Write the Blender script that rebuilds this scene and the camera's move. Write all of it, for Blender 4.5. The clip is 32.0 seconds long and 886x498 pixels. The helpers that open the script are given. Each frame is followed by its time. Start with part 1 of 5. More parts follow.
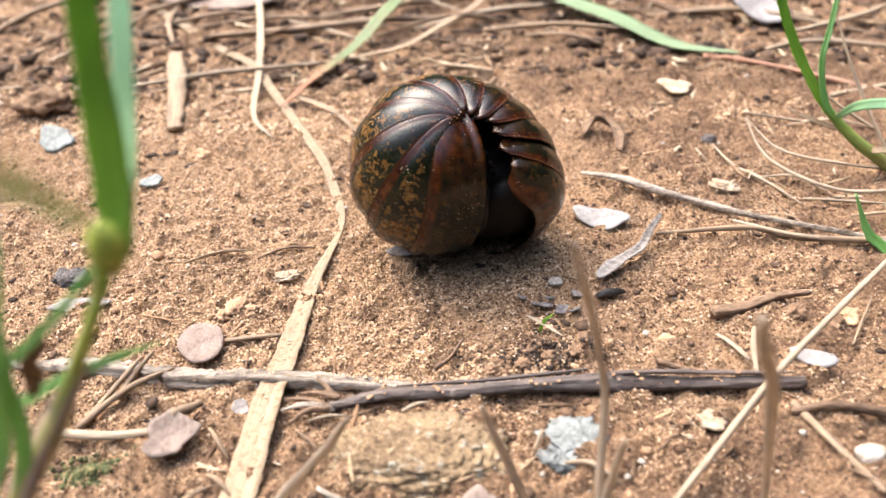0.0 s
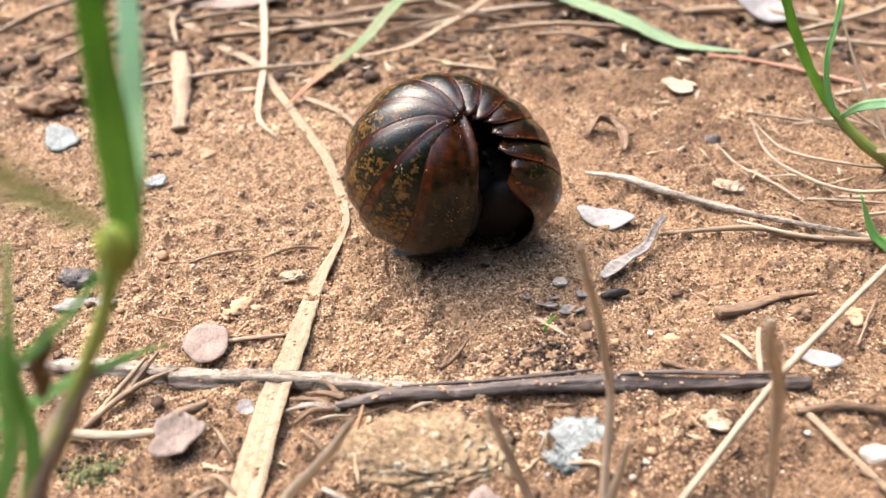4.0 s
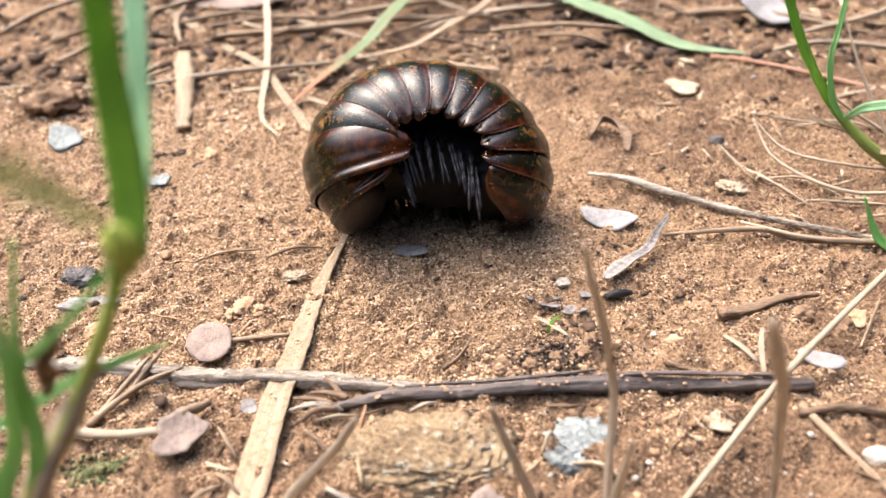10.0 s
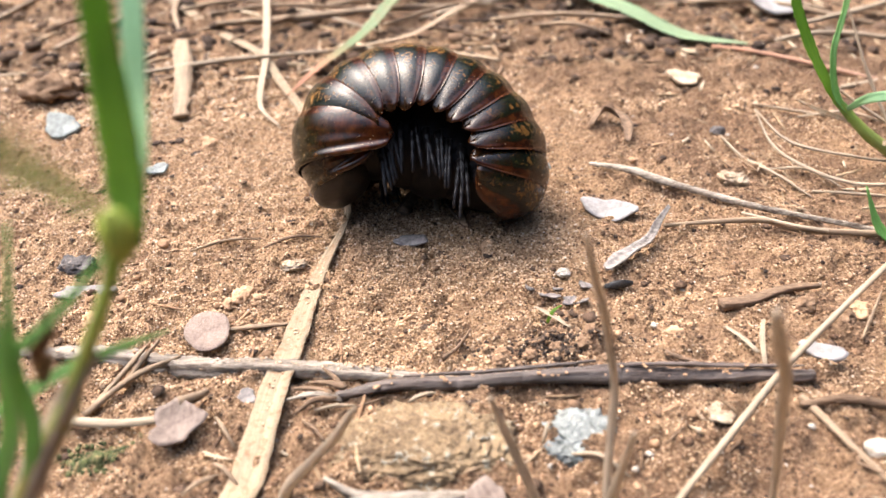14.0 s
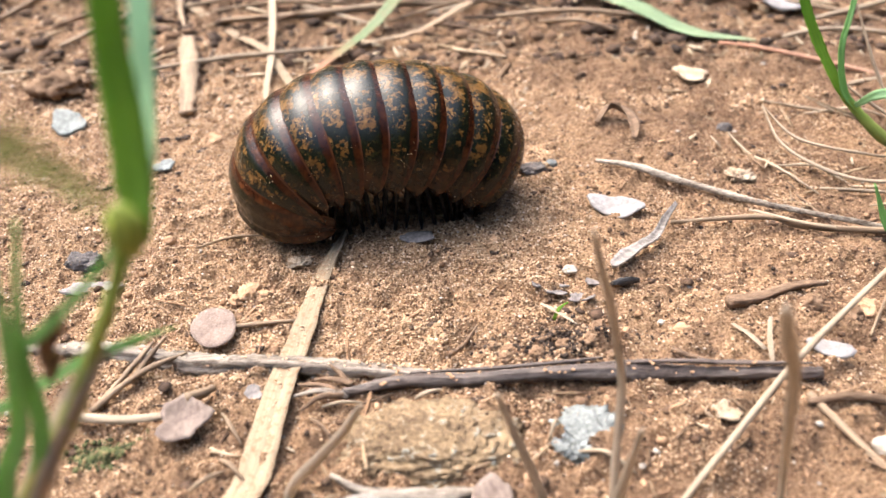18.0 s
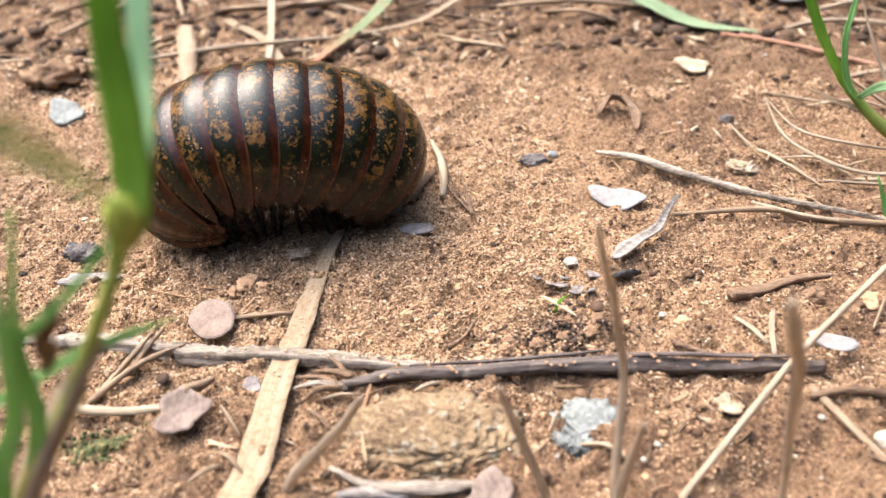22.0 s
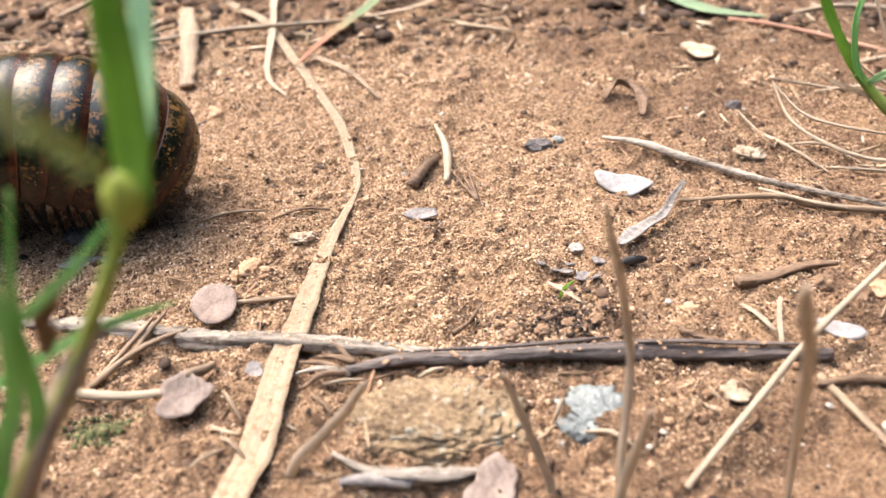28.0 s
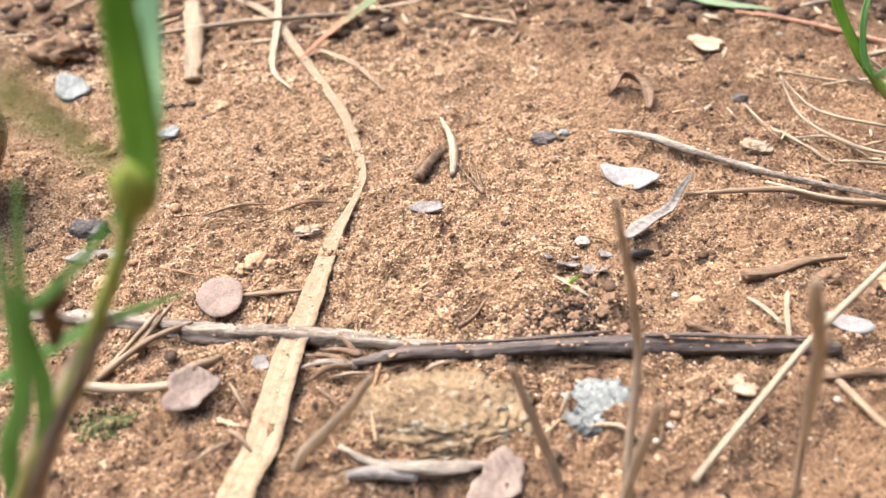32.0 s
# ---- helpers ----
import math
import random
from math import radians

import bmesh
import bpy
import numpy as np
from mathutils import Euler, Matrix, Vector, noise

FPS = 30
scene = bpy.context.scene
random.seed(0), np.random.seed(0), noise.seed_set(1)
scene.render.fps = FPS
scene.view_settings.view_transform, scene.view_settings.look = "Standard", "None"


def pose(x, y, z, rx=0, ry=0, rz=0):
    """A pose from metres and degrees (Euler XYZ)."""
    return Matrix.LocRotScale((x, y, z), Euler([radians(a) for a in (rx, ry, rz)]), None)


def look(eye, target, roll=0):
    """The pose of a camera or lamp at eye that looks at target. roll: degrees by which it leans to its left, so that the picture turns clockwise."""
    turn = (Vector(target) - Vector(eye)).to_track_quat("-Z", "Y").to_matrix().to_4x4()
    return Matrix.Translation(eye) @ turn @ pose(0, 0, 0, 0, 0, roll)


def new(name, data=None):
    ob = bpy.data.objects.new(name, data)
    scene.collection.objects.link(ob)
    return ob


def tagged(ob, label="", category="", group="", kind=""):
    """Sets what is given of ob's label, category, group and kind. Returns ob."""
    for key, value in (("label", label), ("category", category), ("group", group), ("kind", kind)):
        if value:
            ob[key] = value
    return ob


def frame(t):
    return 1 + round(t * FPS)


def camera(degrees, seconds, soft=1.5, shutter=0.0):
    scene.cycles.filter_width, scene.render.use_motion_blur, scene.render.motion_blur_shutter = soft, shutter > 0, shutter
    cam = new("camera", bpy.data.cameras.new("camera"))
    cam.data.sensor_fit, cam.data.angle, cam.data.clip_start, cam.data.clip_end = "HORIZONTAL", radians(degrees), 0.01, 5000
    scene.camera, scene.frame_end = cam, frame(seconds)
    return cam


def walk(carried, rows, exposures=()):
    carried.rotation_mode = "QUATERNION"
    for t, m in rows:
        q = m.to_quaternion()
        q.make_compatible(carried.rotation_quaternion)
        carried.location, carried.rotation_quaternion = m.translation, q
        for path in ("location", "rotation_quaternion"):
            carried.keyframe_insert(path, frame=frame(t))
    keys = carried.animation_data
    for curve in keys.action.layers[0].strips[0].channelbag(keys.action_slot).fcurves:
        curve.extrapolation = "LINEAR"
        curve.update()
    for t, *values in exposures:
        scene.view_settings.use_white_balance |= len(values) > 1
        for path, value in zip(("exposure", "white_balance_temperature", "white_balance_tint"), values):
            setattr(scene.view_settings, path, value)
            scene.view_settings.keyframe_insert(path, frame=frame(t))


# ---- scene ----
cam = camera(55.95, 32.0, soft=1.5)
PATH = [
    (0, (0.00308, -0.08246, 0.06356), (0.00359, -0.00151, 0.00486), -2.39),
    (0.5, (0.00298, -0.08249, 0.06370), (0.00352, -0.00152, 0.00502), -2.36),
    (1, (0.00305, -0.08251, 0.06372), (0.00335, -0.00150, 0.00510), -2.51),
    (1.5, (0.00309, -0.08248, 0.06358), (0.00311, -0.00147, 0.00495), -2.65),
    (2, (0.00301, -0.08251, 0.06371), (0.00308, -0.00153, 0.00504), -2.62),
    (2.5, (0.00296, -0.08253, 0.06379), (0.00318, -0.00154, 0.00512), -2.49),
    (3, (0.00286, -0.08248, 0.06367), (0.00312, -0.00150, 0.00501), -2.47),
    (3.5, (0.00281, -0.08244, 0.06382), (0.00303, -0.00154, 0.00503), -2.50),
    (5.5, (0.00285, -0.08241, 0.06378), (0.00314, -0.00159, 0.00489), -2.41),
    (6, (0.00284, -0.08247, 0.06374), (0.00321, -0.00164, 0.00486), -2.35),
    (6.5, (0.00283, -0.08242, 0.06374), (0.00321, -0.00162, 0.00482), -2.29),
    (7, (0.00276, -0.08251, 0.06365), (0.00308, -0.00155, 0.00495), -2.29),
    (7.5, (0.00278, -0.08246, 0.06377), (0.00301, -0.00155, 0.00501), -2.33),
    (8, (0.00279, -0.08247, 0.06374), (0.00304, -0.00153, 0.00501), -2.35),
    (8.5, (0.00278, -0.08236, 0.06362), (0.00315, -0.00151, 0.00476), -2.24),
    (9, (0.00269, -0.08230, 0.06377), (0.00304, -0.00158, 0.00474), -2.21),
    (9.5, (0.00260, -0.08246, 0.06363), (0.00287, -0.00157, 0.00485), -2.25),
    (10, (0.00261, -0.08249, 0.06378), (0.00265, -0.00158, 0.00502), -2.38),
    (10.5, (0.00267, -0.08253, 0.06377), (0.00252, -0.00161, 0.00502), -2.40),
    (11, (0.00257, -0.08244, 0.06373), (0.00253, -0.00165, 0.00479), -2.30),
    (11.5, (0.00261, -0.08231, 0.06354), (0.00259, -0.00163, 0.00447), -2.22),
    (12, (0.00253, -0.08222, 0.06349), (0.00270, -0.00173, 0.00415), -2.17),
    (12.5, (0.00255, -0.08215, 0.06337), (0.00282, -0.00178, 0.00387), -2.17),
    (13, (0.00253, -0.08206, 0.06334), (0.00281, -0.00179, 0.00371), -2.14),
    (13.5, (0.00240, -0.08203, 0.06335), (0.00270, -0.00178, 0.00369), -2.08),
    (14, (0.00251, -0.08210, 0.06327), (0.00265, -0.00181, 0.00366), -2.11),
    (14.5, (0.00248, -0.08204, 0.06327), (0.00258, -0.00177, 0.00364), -2.13),
    (16.5, (0.00251, -0.08224, 0.06340), (0.00188, -0.00195, 0.00378), -2.43),
    (17, (0.00239, -0.08218, 0.06331), (0.00183, -0.00194, 0.00364), -2.40),
    (17.5, (0.00238, -0.08204, 0.06324), (0.00188, -0.00192, 0.00341), -2.36),
    (18, (0.00232, -0.08204, 0.06314), (0.00188, -0.00193, 0.00330), -2.32),
    (18.5, (0.00232, -0.08199, 0.06321), (0.00180, -0.00195, 0.00327), -2.33),
    (19, (0.00231, -0.08201, 0.06317), (0.00179, -0.00201, 0.00317), -2.32),
    (19.5, (0.00237, -0.08194, 0.06301), (0.00193, -0.00201, 0.00292), -2.29),
    (20, (0.00220, -0.08170, 0.06293), (0.00194, -0.00191, 0.00265), -2.12),
    (20.5, (0.00217, -0.08168, 0.06290), (0.00198, -0.00202, 0.00244), -2.06),
    (21, (0.00216, -0.08162, 0.06293), (0.00183, -0.00203, 0.00239), -2.13),
    (21.5, (0.00215, -0.08151, 0.06287), (0.00179, -0.00200, 0.00221), -2.16),
    (22, (0.00210, -0.08150, 0.06275), (0.00182, -0.00199, 0.00210), -2.07),
    (22.5, (0.00198, -0.08150, 0.06272), (0.00164, -0.00197, 0.00209), -2.10),
    (23, (0.00209, -0.08146, 0.06276), (0.00160, -0.00201, 0.00203), -2.16),
    (23.5, (0.00198, -0.08139, 0.06273), (0.00172, -0.00206, 0.00185), -2.03),
    (24, (0.00205, -0.08136, 0.06248), (0.00191, -0.00205, 0.00157), -1.95),
    (24.5, (0.00197, -0.08125, 0.06248), (0.00189, -0.00208, 0.00139), -1.90),
    (25, (0.00197, -0.08122, 0.06246), (0.00183, -0.00210, 0.00129), -1.95),
    (25.5, (0.00197, -0.08108, 0.06239), (0.00184, -0.00206, 0.00110), -1.92),
    (27.5, (0.00178, -0.08095, 0.06222), (0.00117, -0.00238, 0.00037), -1.99),
    (28, (0.00178, -0.08089, 0.06197), (0.00128, -0.00231, 0.00013), -1.89),
    (28.5, (0.00162, -0.08083, 0.06208), (0.00127, -0.00242, 0.00001), -1.75),
    (29, (0.00172, -0.08087, 0.06195), (0.00122, -0.00250, -0.00017), -1.80),
    (29.5, (0.00170, -0.08083, 0.06192), (0.00123, -0.00254, -0.00030), -1.77),
    (30, (0.00168, -0.08079, 0.06182), (0.00119, -0.00248, -0.00036), -1.79),
    (30.5, (0.00162, -0.08081, 0.06179), (0.00103, -0.00252, -0.00041), -1.83),
    (31, (0.00161, -0.08082, 0.06198), (0.00077, -0.00263, -0.00035), -1.97),
    (31.5, (0.00156, -0.08081, 0.06187), (0.00067, -0.00263, -0.00048), -2.00),
    (32, (0.00148, -0.08081, 0.06177), (0.00054, -0.00264, -0.00059), -2.03),
]
# the phone darkens its picture a little as the clip goes on
walk(cam, [(t, look(eye, target, roll)) for t, eye, target, roll in PATH], [(0, 1.44), (7, 1.41), (12, 1.40), (25, 1.39), (32, 1.32)])
cam.data.dof.use_dof = True
cam.data.dof.focus_distance = 0.101
cam.data.dof.aperture_fstop = 27

# ---- light: bright hazy daylight ----
world = bpy.data.worlds.new("sky")
scene.world = world
world.use_nodes = True
wn = world.node_tree.nodes
sky = wn.new("ShaderNodeTexSky")
sky.sky_type, sky.sun_disc = "NISHITA", False
sky.sun_elevation, sky.sun_rotation = radians(55), radians(-45)
sky.air_density, sky.dust_density, sky.ozone_density = 1.0, 4.0, 1.0
haze = wn.new("ShaderNodeHueSaturation")
haze.inputs["Saturation"].default_value = 0.95
wn["Background"].inputs["Strength"].default_value = 0.15
world.node_tree.links.new(sky.outputs[0], haze.inputs["Color"])
# added gradient: hazy sky dark low down and nearer, as behind unseen trees, bright overhead
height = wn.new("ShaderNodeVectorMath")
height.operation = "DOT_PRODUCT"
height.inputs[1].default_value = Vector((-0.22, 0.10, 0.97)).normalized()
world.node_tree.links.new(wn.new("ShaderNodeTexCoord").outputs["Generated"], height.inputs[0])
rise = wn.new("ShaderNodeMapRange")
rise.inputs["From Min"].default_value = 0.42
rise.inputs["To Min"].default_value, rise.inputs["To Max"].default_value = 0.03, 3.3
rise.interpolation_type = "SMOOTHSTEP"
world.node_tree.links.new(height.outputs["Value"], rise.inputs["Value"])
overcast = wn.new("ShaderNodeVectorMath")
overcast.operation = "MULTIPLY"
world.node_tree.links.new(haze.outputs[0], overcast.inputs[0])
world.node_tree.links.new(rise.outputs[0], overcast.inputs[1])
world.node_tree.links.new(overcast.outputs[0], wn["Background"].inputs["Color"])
sun = new("sun", bpy.data.lights.new("sun", "SUN"))
sun.data.energy, sun.data.angle, sun.data.color = 1.08, radians(70), (1.0, 0.96, 0.905)
sun.matrix_world = look((-0.36, 0.22, 0.91), (0, 0, 0))

MM = 0.001


# ---- materials ----
class Nodes:
    """A short hand for node materials."""

    def __init__(self, name):
        self.mat = bpy.data.materials.new(name)
        self.mat.use_nodes = True
        self.tree = self.mat.node_tree
        self.bsdf = self.tree.nodes["Principled BSDF"]

    def node(self, kind, **sets):
        n = self.tree.nodes.new(kind)
        for key, value in sets.items():
            n.inputs[key].default_value = value
        return n

    def link(self, a, b):
        self.tree.links.new(a, b)

    def coords(self, scale=1000.0, stretch=(1, 1, 1)):
        c = self.tree.nodes.new("ShaderNodeTexCoord")
        m = self.node("ShaderNodeMapping", Scale=tuple(scale * s for s in stretch))
        self.link(c.outputs["Object"], m.inputs["Vector"])
        return m.outputs[0]

    def noise(self, vec, scale, detail=4.0, rough=0.55):
        n = self.node("ShaderNodeTexNoise", Scale=scale, Detail=detail, Roughness=rough)
        self.link(vec, n.inputs["Vector"])
        return n.outputs["Fac"]

    def ramp(self, fac, stops):
        r = self.tree.nodes.new("ShaderNodeValToRGB")
        while len(r.color_ramp.elements) < len(stops):
            r.color_ramp.elements.new(0.5)
        for e, (p, c) in zip(r.color_ramp.elements, stops):
            e.position, e.color = p, (*c, 1) if len(c) == 3 else c
        self.link(fac, r.inputs["Fac"])
        return r.outputs["Color"]

    def mix(self, fac, a, b, how="MIX"):
        m = self.tree.nodes.new("ShaderNodeMix")
        m.data_type, m.blend_type = "RGBA", how
        for value, slot in ((fac, m.inputs[0]), (a, m.inputs[6]), (b, m.inputs[7])):
            if isinstance(value, (int, float)):
                slot.default_value = value
            elif isinstance(value, tuple):
                slot.default_value = (*value, 1)
            else:
                self.link(value, slot)
        return m.outputs[2]

    def math(self, how, a, b=0.0):
        m = self.tree.nodes.new("ShaderNodeMath")
        m.operation = how
        for value, slot in ((a, m.inputs[0]), (b, m.inputs[1])):
            if isinstance(value, (int, float)):
                slot.default_value = value
            else:
                self.link(value, slot)
        return m.outputs[0]

    def bump(self, height, distance, strength=1.0):
        b = self.node("ShaderNodeBump", Distance=distance, Strength=strength)
        self.link(height, b.inputs["Height"])
        self.link(b.outputs[0], self.bsdf.inputs["Normal"])

    def done(self, color, rough=0.8, coat=0.0, spec=0.5):
        for value, slot in ((color, "Base Color"), (rough, "Roughness")):
            if isinstance(value, tuple):
                self.bsdf.inputs[slot].default_value = (*value, 1)
            elif isinstance(value, (int, float)):
                self.bsdf.inputs[slot].default_value = value
            else:
                self.link(value, self.bsdf.inputs[slot])
        self.bsdf.inputs["Coat Weight"].default_value = coat
        self.bsdf.inputs["Coat Roughness"].default_value = 0.12
        self.bsdf.inputs["Specular IOR Level"].default_value = spec
        return self.mat


def gray(c, k):
    return tuple(v * k for v in c)


def soil_material():
    n = Nodes("sandy_soil")
    v = n.coords()
    grain = n.noise(v, 2.2, 3, 0.75)
    sand = n.ramp(grain, [(0.3, (0.11, 0.06, 0.031)), (0.45, (0.32, 0.19, 0.103)), (0.6, (0.47, 0.30, 0.172)), (0.76, (0.60, 0.43, 0.28))])
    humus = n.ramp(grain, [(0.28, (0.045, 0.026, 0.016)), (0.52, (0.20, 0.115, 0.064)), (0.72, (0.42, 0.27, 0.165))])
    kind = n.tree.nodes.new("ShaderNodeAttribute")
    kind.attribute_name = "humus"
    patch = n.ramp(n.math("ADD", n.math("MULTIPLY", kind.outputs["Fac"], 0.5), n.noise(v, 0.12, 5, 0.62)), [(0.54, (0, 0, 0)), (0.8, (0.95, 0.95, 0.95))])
    # random dark specks, partly painted in place of shade in crevices
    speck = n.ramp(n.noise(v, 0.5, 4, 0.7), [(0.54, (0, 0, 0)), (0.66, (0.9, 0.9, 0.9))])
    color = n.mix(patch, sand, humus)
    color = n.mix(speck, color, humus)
    n.bump(n.noise(v, 2.6, 4, 0.8), 0.0011, 1.0)
    return n.done(color, 0.95, spec=0.25)


def island_material(name, stops, rough=0.8, scale=1.5, depth=0.0001):
    """Loose grains and crumbs, each of its own colour."""
    n = Nodes(name)
    g = n.tree.nodes.new("ShaderNodeNewGeometry")
    v = n.coords()
    base = n.ramp(g.outputs["Random Per Island"], stops)
    color = n.mix(1.0, base, n.ramp(n.noise(v, scale), [(0.3, (0.6, 0.56, 0.5)), (0.65, (1, 1, 1))]), "MULTIPLY")
    n.bump(n.noise(v, scale * 3), depth, 0.7)
    return n.done(color, rough, spec=0.3)


def plain_material(name, dark, light, rough=0.75, scale=1.0, stretch=(1, 1, 1), depth=0.0001, spec=0.35, extra=None, coat=0.0):
    """A weathered natural surface between two colours, streaked by stretch; extra: (colour, threshold) of stains."""
    n = Nodes(name)
    v = n.coords(1000.0, stretch)
    big = n.noise(v, 0.25 * scale, 4)
    small = n.noise(v, 1.8 * scale, 4, 0.65)
    fac = n.math("ADD", n.math("MULTIPLY", big, 0.5), n.math("MULTIPLY", small, 0.5))
    color = n.ramp(fac, [(0.36, dark), (0.62, light)])
    if extra:
        tone, limit = extra
        color = n.mix(n.ramp(n.noise(n.coords(), 0.9 * scale, 5, 0.7), [(limit, (0, 0, 0)), (limit + 0.1, (0.9, 0.9, 0.9))]), color, tone)
    n.bump(small, depth, 0.8)
    return n.done(color, rough, coat=coat, spec=spec)


def blade_material(name, base, tip, vein=0.15, rough=0.5, soil=0.0, clear=0.12, turn=(0.0, 1.0)):
    """Grass: colour runs along the blade by its UV, with fine veins across it."""
    n = Nodes(name)
    uv = n.tree.nodes.new("ShaderNodeUVMap")
    sep = n.tree.nodes.new("ShaderNodeSeparateXYZ")
    n.link(uv.outputs[0], sep.inputs[0])
    color = n.ramp(sep.outputs[0], [(turn[0], base), (turn[1], tip)])
    m = n.node("ShaderNodeMapping", Scale=(3, 22, 1))
    n.link(uv.outputs[0], m.inputs["Vector"])
    streak = n.noise(m.outputs[0], 1.0, 3)
    color = n.mix(1.0, color, n.ramp(streak, [(0.3, gray((1, 1, 1), 1 - 2.5 * vein)), (0.7, gray((1, 1, 1), 1 + vein))]), "MULTIPLY")
    v = n.coords()
    color = n.mix(n.ramp(n.noise(v, 0.35, 4), [(0.45, (0, 0, 0)), (0.75, (0.5, 0.5, 0.5))]), color, gray(tip, 0.6))
    if soil:
        color = n.mix(n.ramp(n.noise(v, 1.4, 5, 0.75), [(0.72 - 0.2 * soil, (0, 0, 0)), (0.8 - 0.2 * soil, (1, 1, 1))]), color, (0.22, 0.12, 0.06))
    n.bump(streak, 0.00012, 0.8)
    glow = n.tree.nodes.new("ShaderNodeBsdfTranslucent")
    both = n.node("ShaderNodeMixShader", Fac=clear)
    n.link(color, glow.inputs["Color"])
    n.link(n.bsdf.outputs[0], both.inputs[1])
    n.link(glow.outputs[0], both.inputs[2])
    n.link(both.outputs[0], n.tree.nodes["Material Output"].inputs["Surface"])
    return n.done(color, rough, spec=0.4)


def shell_material(name="lacquered_shell", blotch=1.0, pale=1.0, smooth=1.0, russet=0.0):
    """Lacquered plates: black-green field with tan blotches, red-brown at the hind margin and flanks."""
    n = Nodes(name)
    uv = n.tree.nodes.new("ShaderNodeUVMap")
    sep = n.tree.nodes.new("ShaderNodeSeparateXYZ")
    n.link(uv.outputs[0], sep.inputs[0])
    along, across = sep.outputs[0], sep.outputs[1]
    info = n.tree.nodes.new("ShaderNodeObjectInfo")
    c = n.tree.nodes.new("ShaderNodeTexCoord")
    shift = n.tree.nodes.new("ShaderNodeVectorMath")
    shift.operation = "MULTIPLY_ADD"
    shift.inputs[1].default_value = (1000, 1000, 1000)
    off = n.tree.nodes.new("ShaderNodeCombineXYZ")
    n.link(n.math("MULTIPLY", info.outputs["Random"], 60), off.inputs[0])
    n.link(n.math("MULTIPLY", info.outputs["Random"], 23), off.inputs[1])
    n.link(c.outputs["Object"], shift.inputs[0])
    n.link(off.outputs[0], shift.inputs[2])
    v = shift.outputs[0]
    fine = n.noise(v, 4.5, 3)
    field = n.ramp(n.noise(v, 1.3, 4, 0.65), [(0.3, (0.0025, 0.0036, 0.0022)), (0.6, (0.0085, 0.0092, 0.0036)), (0.75, (0.030, 0.021, 0.005))])
    brown = n.ramp(n.noise(v, 0.9, 4, 0.6), [(0.28, gray((0.007, 0.002, 0.0008), pale)), (0.52, gray((0.024, 0.0066, 0.002), pale)), (0.75, gray((0.060, 0.018, 0.004), pale))])
    # away from the midline and at the hind margin the plates turn brown
    flank = n.math("ABSOLUTE", n.math("SUBTRACT", across, 0.5))
    wob = n.math("MULTIPLY", n.math("SUBTRACT", n.noise(v, 0.5, 5, 0.65), 0.5), 0.7)
    sides = n.math("SUBTRACT", n.math("ADD", n.math("MULTIPLY", flank, 1.5), wob), 0.12 - russet)
    hind = n.math("MULTIPLY", n.math("SUBTRACT", n.math("ADD", along, n.math("MULTIPLY", wob, 0.16)), 0.76), 8.0)
    color = n.mix(n.ramp(n.math("MAXIMUM", sides, hind), [(0.35, (0, 0, 0)), (0.75, (1, 1, 1))]), field, brown)
    # ragged tan blotches, thick on the back and scattered down the flanks
    spots = n.math("ADD", n.math("MULTIPLY", n.noise(v, 0.55, 5, 0.7), 0.62), n.math("MULTIPLY", n.noise(v, 2.3, 4, 0.7), 0.38))
    spots = n.math("SUBTRACT", spots, n.math("MULTIPLY", flank, 0.20))
    spots = n.math("SUBTRACT", spots, n.math("MULTIPLY", n.math("MAXIMUM", n.math("SUBTRACT", along, 0.74), 0.0), 1.8))
    tan = n.ramp(n.noise(v, 1.6, 4, 0.65), [(0.3, (0.045, 0.02, 0.005)), (0.7, (0.185, 0.095, 0.026))])
    tan = n.mix(n.ramp(flank, [(0.16, (0, 0, 0)), (0.38, (0.9, 0.9, 0.9))]), tan, (0.055, 0.022, 0.006))
    limit = 0.484 - 0.03 * (blotch - 1)
    color = n.mix(n.ramp(spots, [(limit, (0, 0, 0)), (limit + 0.022, gray((1, 1, 1), min(1.0, 0.92 * blotch)))]), color, tan)
    color = n.mix(n.ramp(along, [(0.955, (0, 0, 0)), (0.98, (0.8, 0.8, 0.8))]), color, (0.05, 0.018, 0.008))
    # sand grains and dust stuck to the lacquer, in drifts
    grit = n.node("ShaderNodeTexVoronoi", Scale=2.6)
    n.link(v, grit.inputs["Vector"])
    drift = n.ramp(n.noise(v, 0.3, 3, 0.6), [(0.50, (0, 0, 0)), (0.68, (0.17, 0.17, 0.17))])
    dust = n.math("LESS_THAN", grit.outputs["Distance"], drift)
    color = n.mix(dust, color, (0.5, 0.36, 0.22))
    pits = n.node("ShaderNodeTexVoronoi", Scale=5.5)
    n.link(v, pits.inputs["Vector"])
    n.bump(n.math("ADD", pits.outputs["Distance"], n.math("ADD", n.math("MULTIPLY", fine, 0.8), n.math("MULTIPLY", dust, 2.0))), 0.00005 / smooth, 0.30 / smooth)
    rough = n.ramp(n.noise(v, 0.8, 5, 0.65), [(0.3, gray((0.07, 0.07, 0.07), 1 / smooth)), (0.7, gray((0.2, 0.2, 0.2), 1 / smooth))])
    # the back is finely grained and duller than the polished flanks
    rough = n.math("ADD", rough, n.math("MULTIPLY", n.math("MAXIMUM", n.math("SUBTRACT", 0.30, flank), 0.0), 0.55 / smooth))
    return n.done(color, n.math("MAXIMUM", rough, n.math("MULTIPLY", dust, 0.8)), spec=0.25)


